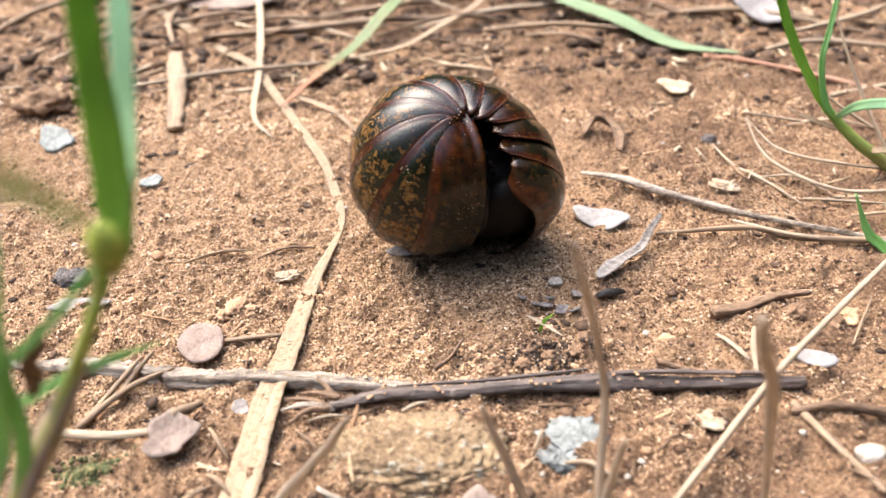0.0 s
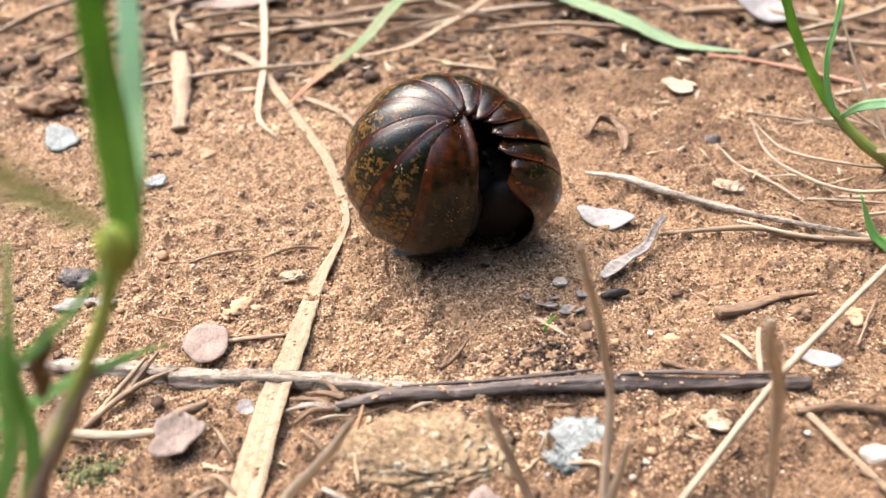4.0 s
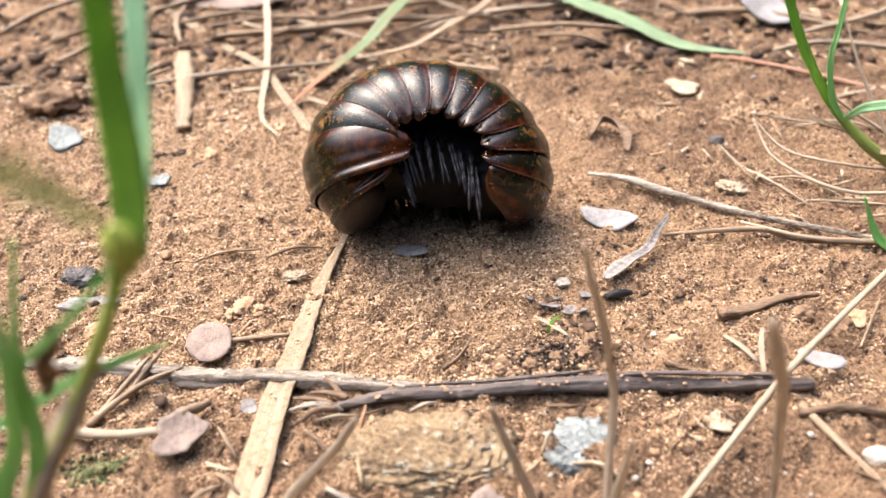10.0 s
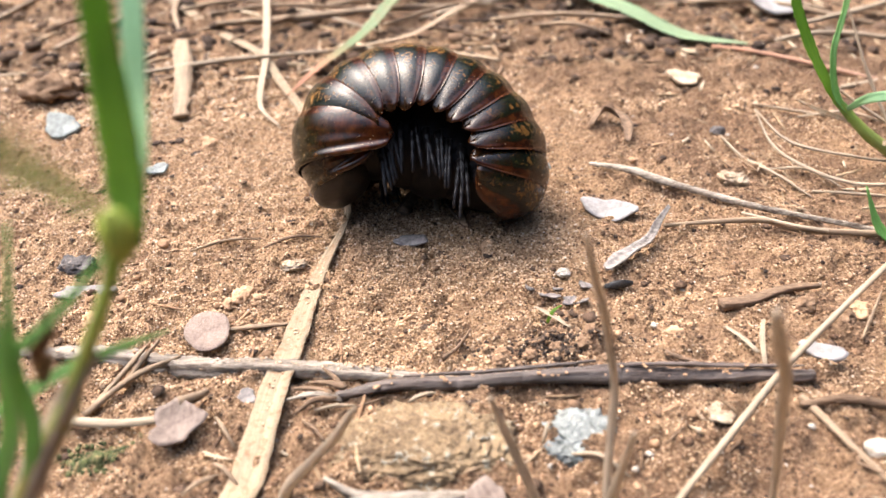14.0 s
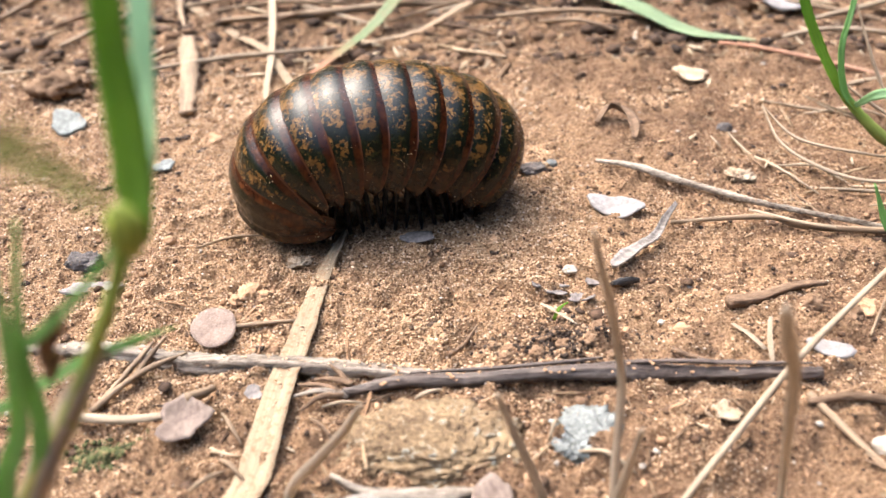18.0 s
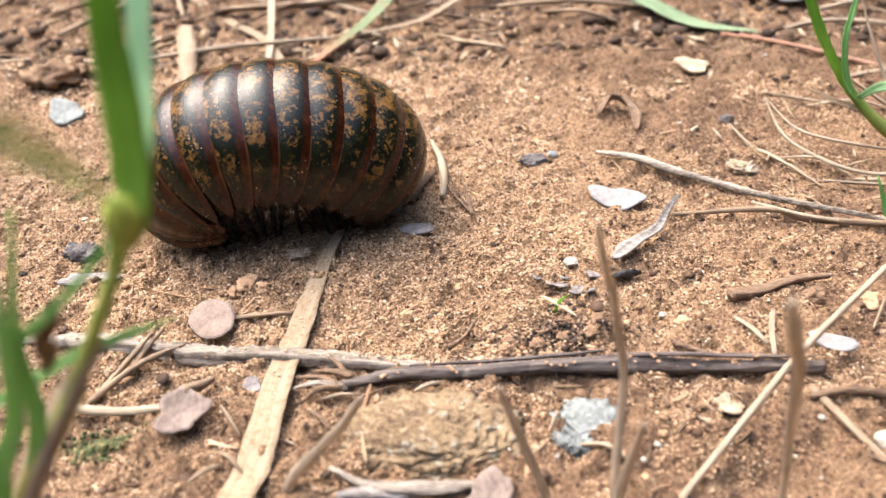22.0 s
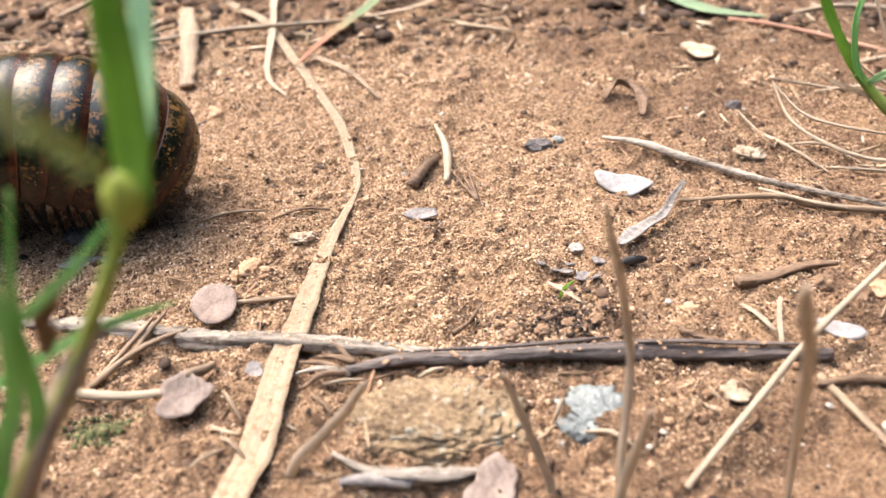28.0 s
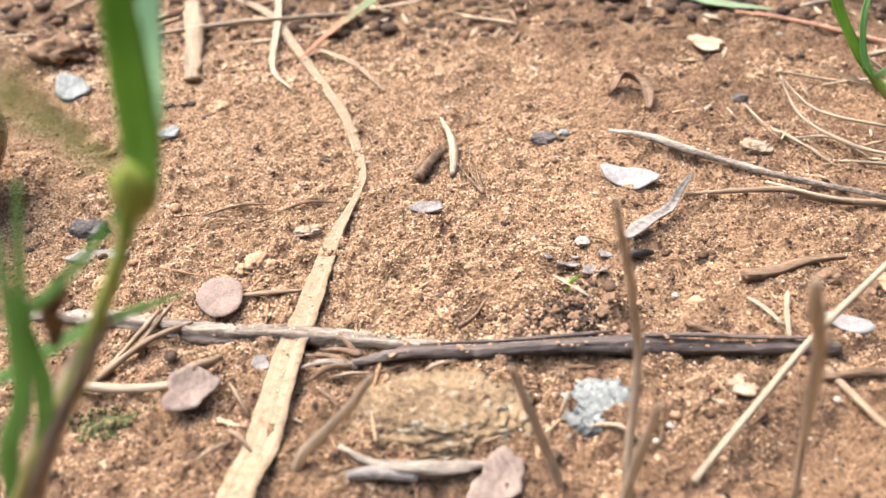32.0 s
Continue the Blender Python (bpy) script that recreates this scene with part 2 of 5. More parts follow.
SOIL = soil_material()
GRAIN = island_material("sand_grains", [(0.0, (0.09, 0.049, 0.026)), (0.2, (0.28, 0.165, 0.09)), (0.42, (0.50, 0.33, 0.19)), (0.78, (0.58, 0.40, 0.245)), (0.95, (0.62, 0.45, 0.30)), (1.0, (0.70, 0.60, 0.48))], 0.55)
CRUMB = island_material("soil_crumbs", [(0.0, (0.07, 0.039, 0.023)), (0.3, (0.19, 0.11, 0.062)), (0.7, (0.33, 0.2, 0.114)), (1.0, (0.47, 0.30, 0.18))], 0.95, 1.2, 0.0003)
SPECK = island_material("humus_specks", [(0.0, (0.035, 0.022, 0.015)), (0.6, (0.10, 0.06, 0.037)), (1.0, (0.21, 0.125, 0.07))], 0.95, 1.2, 0.0003)
DARKCRUMB = island_material("dark_humus", [(0.0, (0.02, 0.013, 0.01)), (0.6, (0.06, 0.04, 0.027)), (1.0, (0.24, 0.15, 0.09))], 0.95, 1.2, 0.0003)
LITTER = island_material("broken_litter", [(0.0, (0.06, 0.036, 0.022)), (0.4, (0.19, 0.12, 0.07)), (0.75, (0.36, 0.26, 0.16)), (1.0, (0.50, 0.41, 0.29))], 0.85, 1.0, 0.0002)
SHELL = shell_material(pale=1.05)
SHELLTAIL = shell_material("tail_shell", 1.7, 1.7, 1.0, -0.12)
SHELLPLAIN = shell_material("brown_shell", 0.3, 1.25, 1.5, 0.24)
CHITIN = plain_material("black_chitin", (0.004, 0.003, 0.002), (0.016, 0.009, 0.006), 0.42, 1.5, depth=0.00012, spec=0.35)
BELLY = plain_material("dark_belly", (0.003, 0.002, 0.002), (0.008, 0.006, 0.005), 0.55, spec=0.12)
LEGTIP = plain_material("leg_chitin", (0.004, 0.003, 0.003), (0.015, 0.012, 0.011), 0.4, 2.0, depth=0.00008, spec=0.22)
STRAW = blade_material("dry_straw", (0.335, 0.248, 0.155), (0.285, 0.213, 0.135), 0.2, 0.8, 0.95)
STRAWDIM = blade_material("weathered_straw", (0.34, 0.24, 0.15), (0.27, 0.185, 0.115), 0.2, 0.75, 0.3)
STRAWPALE = blade_material("bleached_straw", (0.40, 0.31, 0.21), (0.36, 0.275, 0.185), 0.15, 0.65)
STALK = blade_material("brown_stalk", (0.60, 0.50, 0.38), (0.44, 0.355, 0.26), 0.2, 0.8, 0.0, 0.6)
GREEN = blade_material("fresh_grass", (0.20, 0.35, 0.035), (0.14, 0.31, 0.025), 0.12, 0.45, 0.0, 0.55)
GREENPALE = blade_material("pale_grass", (0.30, 0.50, 0.20), (0.28, 0.52, 0.30), 0.12, 0.45, 0.0, 0.4)
GREENBLUE = blade_material("blue_green_grass", (0.18, 0.40, 0.09), (0.24, 0.48, 0.14), 0.12, 0.45, 0.0, 0.4)
OLIVE = blade_material("olive_grass", (0.30, 0.37, 0.06), (0.22, 0.27, 0.06), 0.15, 0.55, 0.0, 0.35)
STEM = blade_material("grass_stem", (0.46, 0.30, 0.15), (0.20, 0.34, 0.05), 0.15, 0.5, 0.0, 0.3)
TANBLADE = blade_material("yellowing_blade", (0.13, 0.18, 0.075), (0.30, 0.125, 0.06), 0.15, 0.55, 0.0, 0.12, (0.68, 0.8))
DULLGREEN = blade_material("dull_grass", (0.15, 0.24, 0.10), (0.22, 0.29, 0.16), 0.15, 0.5, 0.0, 0.25)
REDSTRAW = blade_material("russet_straw", (0.40, 0.19, 0.11), (0.36, 0.22, 0.14), 0.15, 0.65)
WOODPALE = plain_material("bleached_wood", (0.055, 0.036, 0.023), (0.37, 0.315, 0.25), 0.8, 1.7, (0.12, 1, 1), 0.0003, extra=((0.24, 0.13, 0.065), 0.62))
WOODDARK = plain_material("charred_wood", (0.016, 0.011, 0.009), (0.115, 0.085, 0.068), 0.5, 1.3, (0.06, 1, 1), 0.0003, extra=((0.30, 0.18, 0.10), 0.66))
BROWNBARK = plain_material("brown_bark", (0.06, 0.035, 0.02), (0.22, 0.14, 0.085), 0.85, 1.0, (0.3, 1, 1), 0.0004, extra=((0.30, 0.18, 0.10), 0.6))
GREYBARK = plain_material("grey_bark", (0.10, 0.085, 0.072), (0.33, 0.29, 0.255), 0.85, 1.2, (0.5, 1, 1), 0.0003, extra=((0.22, 0.13, 0.07), 0.66))
WHITELEAF = plain_material("bleached_leaf", (0.17, 0.15, 0.135), (0.305, 0.285, 0.27), 0.7, 1.0, extra=((0.40, 0.27, 0.17), 0.72))
PINKLEAF = plain_material("pinkish_leaf", (0.14, 0.099, 0.076), (0.285, 0.213, 0.172), 0.85, 2.2, depth=0.0003, extra=((0.36, 0.28, 0.22), 0.64))
BROWNLEAF = plain_material("brown_leaf", (0.10, 0.07, 0.055), (0.23, 0.175, 0.14), 0.8, 1.0)
DARKLEAF = plain_material("grey_flake", (0.06, 0.05, 0.045), (0.22, 0.19, 0.17), 0.6, 1.2, extra=((0.34, 0.2, 0.11), 0.68))
STONE = plain_material("tan_stone", (0.06, 0.036, 0.019), (0.29, 0.20, 0.11), 0.95, 0.9, depth=0.0007, extra=((0.27, 0.28, 0.235), 0.56))
STONEBLUE = plain_material("bluish_stone", (0.13, 0.135, 0.125), (0.28, 0.30, 0.28), 0.95, 0.9, depth=0.0008, extra=((0.34, 0.21, 0.12), 0.64))
STONEWHITE = plain_material("white_stone", (0.26, 0.205, 0.145), (0.44, 0.395, 0.34), 0.8, 1.2, depth=0.0003, extra=((0.40, 0.25, 0.14), 0.68))
STONEGREY = plain_material("grey_stone", (0.10, 0.085, 0.075), (0.30, 0.27, 0.25), 0.8, 1.2, depth=0.0003, extra=((0.36, 0.22, 0.12), 0.62))
MOSS = island_material("moss", [(0.0, (0.03, 0.04, 0.012)), (0.6, (0.08, 0.09, 0.03)), (1.0, (0.20, 0.14, 0.07))], 0.9)
CREAMCRUST = plain_material("soil_crusted_cream", (0.24, 0.15, 0.085), (0.52, 0.42, 0.30), 0.9, 1.6, depth=0.0006, extra=((0.36, 0.22, 0.12), 0.58))
DARKSTONE = plain_material("dark_grey_stone", (0.035, 0.03, 0.028), (0.15, 0.13, 0.12), 0.8, 1.6, depth=0.0005, extra=((0.34, 0.21, 0.12), 0.6))
CHARCOAL = plain_material("charcoal", (0.008, 0.008, 0.008), (0.05, 0.045, 0.042), 0.5, 1.5, (0.3, 1, 1), 0.0004)


# ---- shapes ----
def mesh_of(name, verts, faces, mat, smooth=True, uvs=None):
    me = bpy.data.meshes.new(name)
    me.from_pydata([tuple(v) for v in verts], [], faces)
    if uvs is not None:
        layer = me.uv_layers.new(name="UVMap")
        loops = np.empty(len(me.loops), dtype=np.int32)
        me.loops.foreach_get("vertex_index", loops)
        layer.data.foreach_set("uv", np.asarray(uvs, dtype=np.float32)[loops].ravel())
    me.materials.append(mat)
    me.polygons.foreach_set("use_smooth", [smooth] * len(me.polygons))
    me.update()
    return me


def part(name, me, parent, label=""):
    ob = new(name, me)
    ob.parent = parent
    return tagged(ob, label)


def hash2(ix, iy, seed):
    h = (ix.astype(np.int64) * 374761393 + iy.astype(np.int64) * 668265263 + seed * 1442695041) & 0xFFFFFFFF
    h = ((h ^ (h >> 13)) * 1274126177) & 0xFFFFFFFF
    return ((h ^ (h >> 16)) & 0xFFFF) / 65535.0


def vnoise(x, y, seed):
    """Smooth value noise, -1 to 1, for arrays."""
    ix, iy = np.floor(x), np.floor(y)
    fx, fy = x - ix, y - iy
    fx, fy = fx * fx * (3 - 2 * fx), fy * fy * (3 - 2 * fy)
    a, b = hash2(ix, iy, seed), hash2(ix + 1, iy, seed)
    c, d = hash2(ix, iy + 1, seed), hash2(ix + 1, iy + 1, seed)
    return 2 * (a + (b - a) * fx + (c - a) * fy + (a - b - c + d) * fx * fy) - 1


# low mounds and hollows of the soil: x, y, radius, height in mm
MOUNDS = [(14, -15, 7, 1.0), (37, 26, 9, 1.6), (47, 26, 8, -1.2), (28, 36, 6, 1.2), (-64, 51, 6, 2.0), (0, -29, 9, 0.8), (-40, 80, 14, 1.5), (24, 70, 16, 1.2), (43, -11, 5, 0.6), (0, 9, 15, 0.35)]


# humus, then four broad areas made darker: x, y, reach in x and y, amount
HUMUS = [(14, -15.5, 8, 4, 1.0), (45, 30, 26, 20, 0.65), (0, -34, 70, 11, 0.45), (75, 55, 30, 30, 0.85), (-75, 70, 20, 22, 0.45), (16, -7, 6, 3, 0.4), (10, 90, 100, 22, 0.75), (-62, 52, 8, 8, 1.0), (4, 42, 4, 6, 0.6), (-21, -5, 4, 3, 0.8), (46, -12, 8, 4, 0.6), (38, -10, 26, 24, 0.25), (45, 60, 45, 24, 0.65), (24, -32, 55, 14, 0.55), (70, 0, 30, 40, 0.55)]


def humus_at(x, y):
    """How much of the soil at x, y (arrays, mm) is humus, or darkened like it, rather than sand."""
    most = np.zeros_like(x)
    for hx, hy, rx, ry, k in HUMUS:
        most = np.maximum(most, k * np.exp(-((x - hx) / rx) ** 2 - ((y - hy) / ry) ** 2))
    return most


def ground_height(x, y):
    """The soil's height in mm at x, y in mm (arrays)."""
    x, y = np.asarray(x, dtype=float), np.asarray(y, dtype=float)
    z = 0.8 * vnoise(x / 19, y / 19, 1) + 0.55 * vnoise(x / 8 + 3, y / 8, 2) - 0.5 * np.clip(vnoise(x / 4.6 + 9, y / 4.6, 7) - 0.25, 0, 1)
    rough = 0.5 + 0.5 * vnoise(x / 26 + 7, y / 26, 5)
    z += (0.18 + 0.55 * rough) * vnoise(x / 3.1, y / 3.1, 3) + (0.24 + 0.36 * rough) * vnoise(x / 1.4, y / 1.4, 4)
    z += (0.22 + 0.14 * rough) * vnoise(x / 0.75, y / 0.75, 6)
    # crumbs of sand stuck together, and the pits between them
    clump = 0.55 + 0.45 * vnoise(x / 11 + 2, y / 11, 11)
    z += clump * (1.2 * np.clip(vnoise(x / 2.3 + 4, y / 2.3, 12) - 0.12, 0, 0.7) + 0.75 * np.clip(vnoise(x / 1.15, y / 1.15 + 8, 13) - 0.1, 0, 0.7) - 1.0 * np.clip(vnoise(x / 3.4, y / 3.4 + 1, 14) - 0.4, 0, 1))
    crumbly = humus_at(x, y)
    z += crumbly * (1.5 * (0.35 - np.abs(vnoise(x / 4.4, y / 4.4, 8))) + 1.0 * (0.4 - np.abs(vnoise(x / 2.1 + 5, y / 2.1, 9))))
    for mx, my, r, h in MOUNDS:
        z += h * np.exp(-((x - mx) ** 2 + (y - my) ** 2) / (r * r))
    return z - 0.38


def ground_at(x, y):
    return float(ground_height(np.array([x]), np.array([y]))[0])


def build_ground():
    def axis(lo, hi, step):
        mid = np.arange(lo, hi, step)
        grow = step * np.cumsum(1.22 ** np.arange(1, 62))
        return np.concatenate([(lo - grow)[::-1], mid, hi + grow])

    xs, ys = axis(-105, 105, 0.42), axis(-52, 125, 0.42)
    gx, gy = np.meshgrid(xs, ys)
    z = ground_height(gx, gy)
    far = np.clip((np.hypot(gx, gy) - 300) / 2000, 0, 1)
    z = z * (1 - far)
    nx, ny = len(xs), len(ys)
    verts = np.stack([gx, gy, z], -1).reshape(-1, 3) * MM
    i = (np.arange(ny - 1)[:, None] * nx + np.arange(nx - 1)[None, :]).ravel()
    faces = np.stack([i, i + 1, i + nx + 1, i + nx], -1)
    me = bpy.data.meshes.new("ground")
    me.vertices.add(len(verts))
    me.vertices.foreach_set("co", verts.astype(np.float32).ravel())
    me.loops.add(faces.size)
    me.loops.foreach_set("vertex_index", faces.astype(np.int32).ravel())
    me.polygons.add(len(faces))
    me.polygons.foreach_set("loop_start", np.arange(0, faces.size, 4, dtype=np.int32))
    me.polygons.foreach_set("use_smooth", np.ones(len(faces), dtype=bool))
    me.update(calc_edges=True)
    # where the soil is humus, or darkened like it, rather than sand
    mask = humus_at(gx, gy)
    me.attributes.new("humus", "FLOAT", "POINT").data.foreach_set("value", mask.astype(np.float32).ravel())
    me.materials.append(SOIL)
    return tagged(new("ground", me), "bare orange-tan sandy soil with crumbs and humus", "ground", kind="structure")


def ico(level):
    if level == 0:
        v = np.array([(1, 0, 0), (-1, 0, 0), (0, 1, 0), (0, -1, 0), (0, 0, 1), (0, 0, -1.0)])
        return v, np.array([(0, 2, 4), (2, 1, 4), (1, 3, 4), (3, 0, 4), (2, 0, 5), (1, 2, 5), (3, 1, 5), (0, 3, 5)])
    bm = bmesh.new()
    bmesh.ops.create_icosphere(bm, subdivisions=level, radius=1)
    v = np.array([p.co[:] for p in bm.verts])
    f = np.array([[q.index for q in p.verts] for p in bm.faces])
    bm.free()
    return v, f


def scatter(name, label, category, mat, count, area, size, seed, level=1, flat=0.75, sink=0.3, heap=False, patchy=0, long=1.0):
    """Loose pieces too many to count, lying on the soil, as one mesh. area: x0, x1, y0, y1; size: least and greatest radius."""
    rng = np.random.default_rng(seed)
    v, f = ico(level)
    x = rng.uniform(area[0], area[1], count)
    y = area[2] + (area[3] - area[2]) * rng.uniform(0, 1, count) ** 1.35
    if patchy:
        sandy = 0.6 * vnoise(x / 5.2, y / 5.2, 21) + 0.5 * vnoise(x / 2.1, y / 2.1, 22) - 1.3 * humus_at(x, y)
        keep = sandy * patchy > -0.42 + 0.5 * rng.uniform(-0.5, 0.5, count)
        x, y = x[keep], y[keep]
        count = len(x)
    if heap:
        a, q = rng.uniform(0, 6.283, count), np.abs(rng.standard_normal(count)) * 0.42
        x = (area[0] + area[1]) / 2 + np.cos(a) * q * (area[1] - area[0]) / 2 * (1 + 0.4 * np.sin(3 * a))
        y = (area[2] + area[3]) / 2 + np.sin(a) * q * (area[3] - area[2]) / 2
    r = size[0] + (size[1] - size[0]) * rng.uniform(0, 1, count) ** 2.5
    zg = ground_height(x, y)
    scale = r[:, None] * np.stack([rng.uniform(0.75, 1.25, count), rng.uniform(0.75, 1.25, count), rng.uniform(0.8, 1.1, count) * flat], -1)
    if long > 1:
        scale[:, 0] *= long * rng.uniform(0.5, 1.5, count)
    pts = v[None] * (1 + rng.uniform(-0.25, 0.25, (count, len(v), 1))) * scale[:, None, :]
    a = rng.uniform(0, 6.283, count)
    ca, sa = np.cos(a)[:, None], np.sin(a)[:, None]
    px, py = pts[..., 0] * ca - pts[..., 1] * sa, pts[..., 0] * sa + pts[..., 1] * ca
    world_pts = np.stack([px + x[:, None], py + y[:, None], pts[..., 2] + (zg + r * flat * (1 - 2 * sink))[:, None]], -1)
    faces = (f[None] + (np.arange(count) * len(v))[:, None, None]).reshape(-1, 3)
    me = bpy.data.meshes.new(name)
    co = (world_pts.reshape(-1, 3) * MM).astype(np.float32)
    me.vertices.add(len(co))
    me.vertices.foreach_set("co", co.ravel())
    me.loops.add(faces.size)
    me.loops.foreach_set("vertex_index", faces.astype(np.int32).ravel())
    me.polygons.add(len(faces))
    me.polygons.foreach_set("loop_start", np.arange(0, faces.size, 3, dtype=np.int32))
    me.update(calc_edges=True)
    me.materials.append(mat)
    return tagged(new(name, me), label, category, kind="stuff")


def spline(points, step=0.6):
    """A smooth line through points, in mm, and how far along each place lies (0 to 1)."""
    p = np.array(points, dtype=float)
    p = np.vstack([2 * p[0] - p[1], p, 2 * p[-1] - p[-2]])
    out, where = [], []
    for i in range(1, len(p) - 2):
        n = max(2, int(np.linalg.norm(p[i + 1] - p[i]) / step))
        for k in range(n):
            t = k / n
            out.append(0.5 * (2 * p[i] + (p[i + 1] - p[i - 1]) * t + (2 * p[i - 1] - 5 * p[i] + 4 * p[i + 1] - p[i + 2]) * t * t + (3 * p[i] - p[i - 1] - 3 * p[i + 1] + p[i + 2]) * t ** 3))
            where.append(i - 1 + t)
    out.append(p[-2])
    where.append(len(p) - 3)
    return np.array(out), np.array(where) / (len(p) - 3)


def spread(values, where):
    """Values given at even steps along a line, read at where."""
    return np.interp(where, np.linspace(0, 1, len(values)), values)


def on_soil(points, above):
    """Points x, y (or x, y, extra height) laid on the soil, above mm over it."""
    return [(p[0], p[1], ground_at(p[0], p[1]) + above + (p[2] if len(p) > 2 else 0)) for p in points]


def ribbon(name, points, widths, mat, thick=0.12, fold=0.25, turns=(0, 0), step=0.7, seed=0, facing=None):
    """A blade: a thin, slightly folded strip along points. turns: degrees by which it leans, along its length."""
    line, where = spline(points, step)
    w = spread(widths, where)
    lean = np.radians(spread(turns, where))
    tan = np.gradient(line, axis=0)
    tan /= np.linalg.norm(tan, axis=1)[:, None]
    up = np.array(facing if facing is not None else (0, 0, 1.0))
    side = np.cross(tan, up)
    side /= np.linalg.norm(side, axis=1)[:, None] + 1e-9
    nor = np.cross(side, tan)
    side, nor = side * np.cos(lean)[:, None] + nor * np.sin(lean)[:, None], nor * np.cos(lean)[:, None] - side * np.sin(lean)[:, None]
    rng = np.random.default_rng(seed)
    edge = 1 + 0.05 * rng.standard_normal(len(line))
    cols = np.linspace(-1, 1, 5)
    verts, uvs = [], []
    for i in range(len(line)):
        for s in (1, -1):
            for c in cols * s:
                drop = fold * w[i] * 0.5 * (abs(c) - 0.5)
                verts.append(line[i] + side[i] * c * w[i] * 0.5 * edge[i] + nor[i] * (drop + s * thick * 0.5 * (1.1 - 0.6 * abs(c))))
                uvs.append((where[i], c * 0.5 + 0.5))
    faces = []
    for i in range(len(line) - 1):
        for k in range(10):
            a, b = i * 10 + k, i * 10 + (k + 1) % 10
            faces.append((a, b, b + 10, a + 10))
    faces.append(tuple(range(9, -1, -1)))
    faces.append(tuple(range(len(verts) - 10, len(verts))))
    return mesh_of(name, np.array(verts) * MM, faces, mat, True, uvs)


def tube(name, points, radii, mat, sides=10, rough=0.08, seed=0, step=0.5, flat=1.0):
    """A twig: a tapered, uneven rod along points."""
    line, where = spline(points, step)
    r = spread(radii, where)
    tan = np.gradient(line, axis=0)
    tan /= np.linalg.norm(tan, axis=1)[:, None]
    ref = np.array((0, 0, 1.0)) if abs(tan[0][2]) < 0.9 else np.array((1.0, 0, 0))
    side = np.cross(tan, ref)
    side /= np.linalg.norm(side, axis=1)[:, None]
    nor = np.cross(side, tan)
    rng = np.random.default_rng(seed)
    groove = rng.standard_normal(sides) * rough
    along = np.cumsum(rng.standard_normal((len(line), sides)) * rough * 0.35, axis=0)
    along -= np.linspace(0, 1, len(line))[:, None] * along[-1]
    verts, uvs = [], []
    for i in range(len(line)):
        for k in range(sides):
            a = 2 * math.pi * k / sides
            q = r[i] * (1 + groove[k] + np.clip(along[i, k], -0.25, 0.25) + rough * 0.5 * rng.standard_normal())
            verts.append(line[i] + side[i] * math.cos(a) * q + nor[i] * math.sin(a) * q * flat)
            uvs.append((where[i], k / sides))
    faces = [(i * sides + k, i * sides + (k + 1) % sides, (i + 1) * sides + (k + 1) % sides, (i + 1) * sides + k) for i in range(len(line) - 1) for k in range(sides)]
    faces.append(tuple(range(sides - 1, -1, -1)))
    faces.append(tuple(range(len(verts) - sides, len(verts))))
    return mesh_of(name, np.array(verts) * MM, faces, mat, True, uvs)


def lump(name, size, mat, seed=0, level=3, rough=0.18, angular=0.0, fine=0.0):
    """A pebble or clod about its own centre; size: x, y, z in mm."""
    v, f = ico(level)
    out = []
    off = Vector((seed * 7.3, seed * 3.1, seed))
    for p in v:
        q = Vector(p)
        d = 1 + rough * (noise.noise(q * 1.4 + off) + 0.6 * noise.noise(q * 3.3 + off) + 0.35 * noise.noise(q * 8 + off) + fine * noise.noise(q * 17 + off))
        if angular:
            if angular > 0.65:
                d += angular * 0.10 * (noise.cell(q * 1.7 + off) - 0.5)
            q = Vector([math.copysign(abs(c) ** (1 - 0.35 * angular), c) for c in q])
        out.append([q[k] * d * size[k] * 0.5 * MM for k in range(3)])
    return mesh_of(name, out, [tuple(x) for x in f.tolist()], mat, True)


def flake(name, size, mat, seed=0, thick=0.25, curl=0.15, corners=0.25, rings=5, around=26):
    """A leaf scrap or chip: a thin, uneven, slightly cupped plate about its own centre; size: x, y in mm."""
    rng = np.random.default_rng(seed)
    ph = rng.uniform(0, 6.28, 5)
    verts, n = [], around
    for s in (1, -1):
        for j in range(rings + 1):
            for k in range(n):
                a = 2 * math.pi * k / n
                r = 1 + corners * (0.5 * math.sin(2 * a + ph[0]) + 0.45 * math.sin(3 * a + ph[1]) + 0.3 * math.sin(5 * a + ph[2]) + 0.15 * math.sin(9 * a + ph[3]))
                q = j / rings
                x, y = math.cos(a) * r * q * size[0] / 2, math.sin(a) * r * q * size[1] / 2
                z = curl * (x * x * 0.35 + 0.3 * y * y + 0.4 * math.sin(x * 1.1 + ph[4]) * math.sin(y * 1.3)) / max(1.0, size[0] * 0.25)
                verts.append((x * MM, y * MM, (z + s * thick / 2 * (1 - 0.4 * q)) * MM))
    m = (rings + 1) * n
    faces = []
    for j in range(rings):
        for k in range(n):
            a, b = j * n + k, j * n + (k + 1) % n
            faces.append((a, a + n, b + n, b))
            faces.append((m + a, m + b, m + b + n, m + a + n))
    for k in range(n):
        a, b = rings * n + k, rings * n + (k + 1) % n
        faces.append((a, m + a, m + b, b))
    return mesh_of(name, verts, faces, mat, True)


def place(name, me, x, y, above, label, category, turn=(0, 0, 0), group=""):
    ob = new(name, me)
    ob.matrix_world = pose(x * MM, y * MM, (ground_at(x, y) + above) * MM, *turn)
    return tagged(ob, label, category, group)


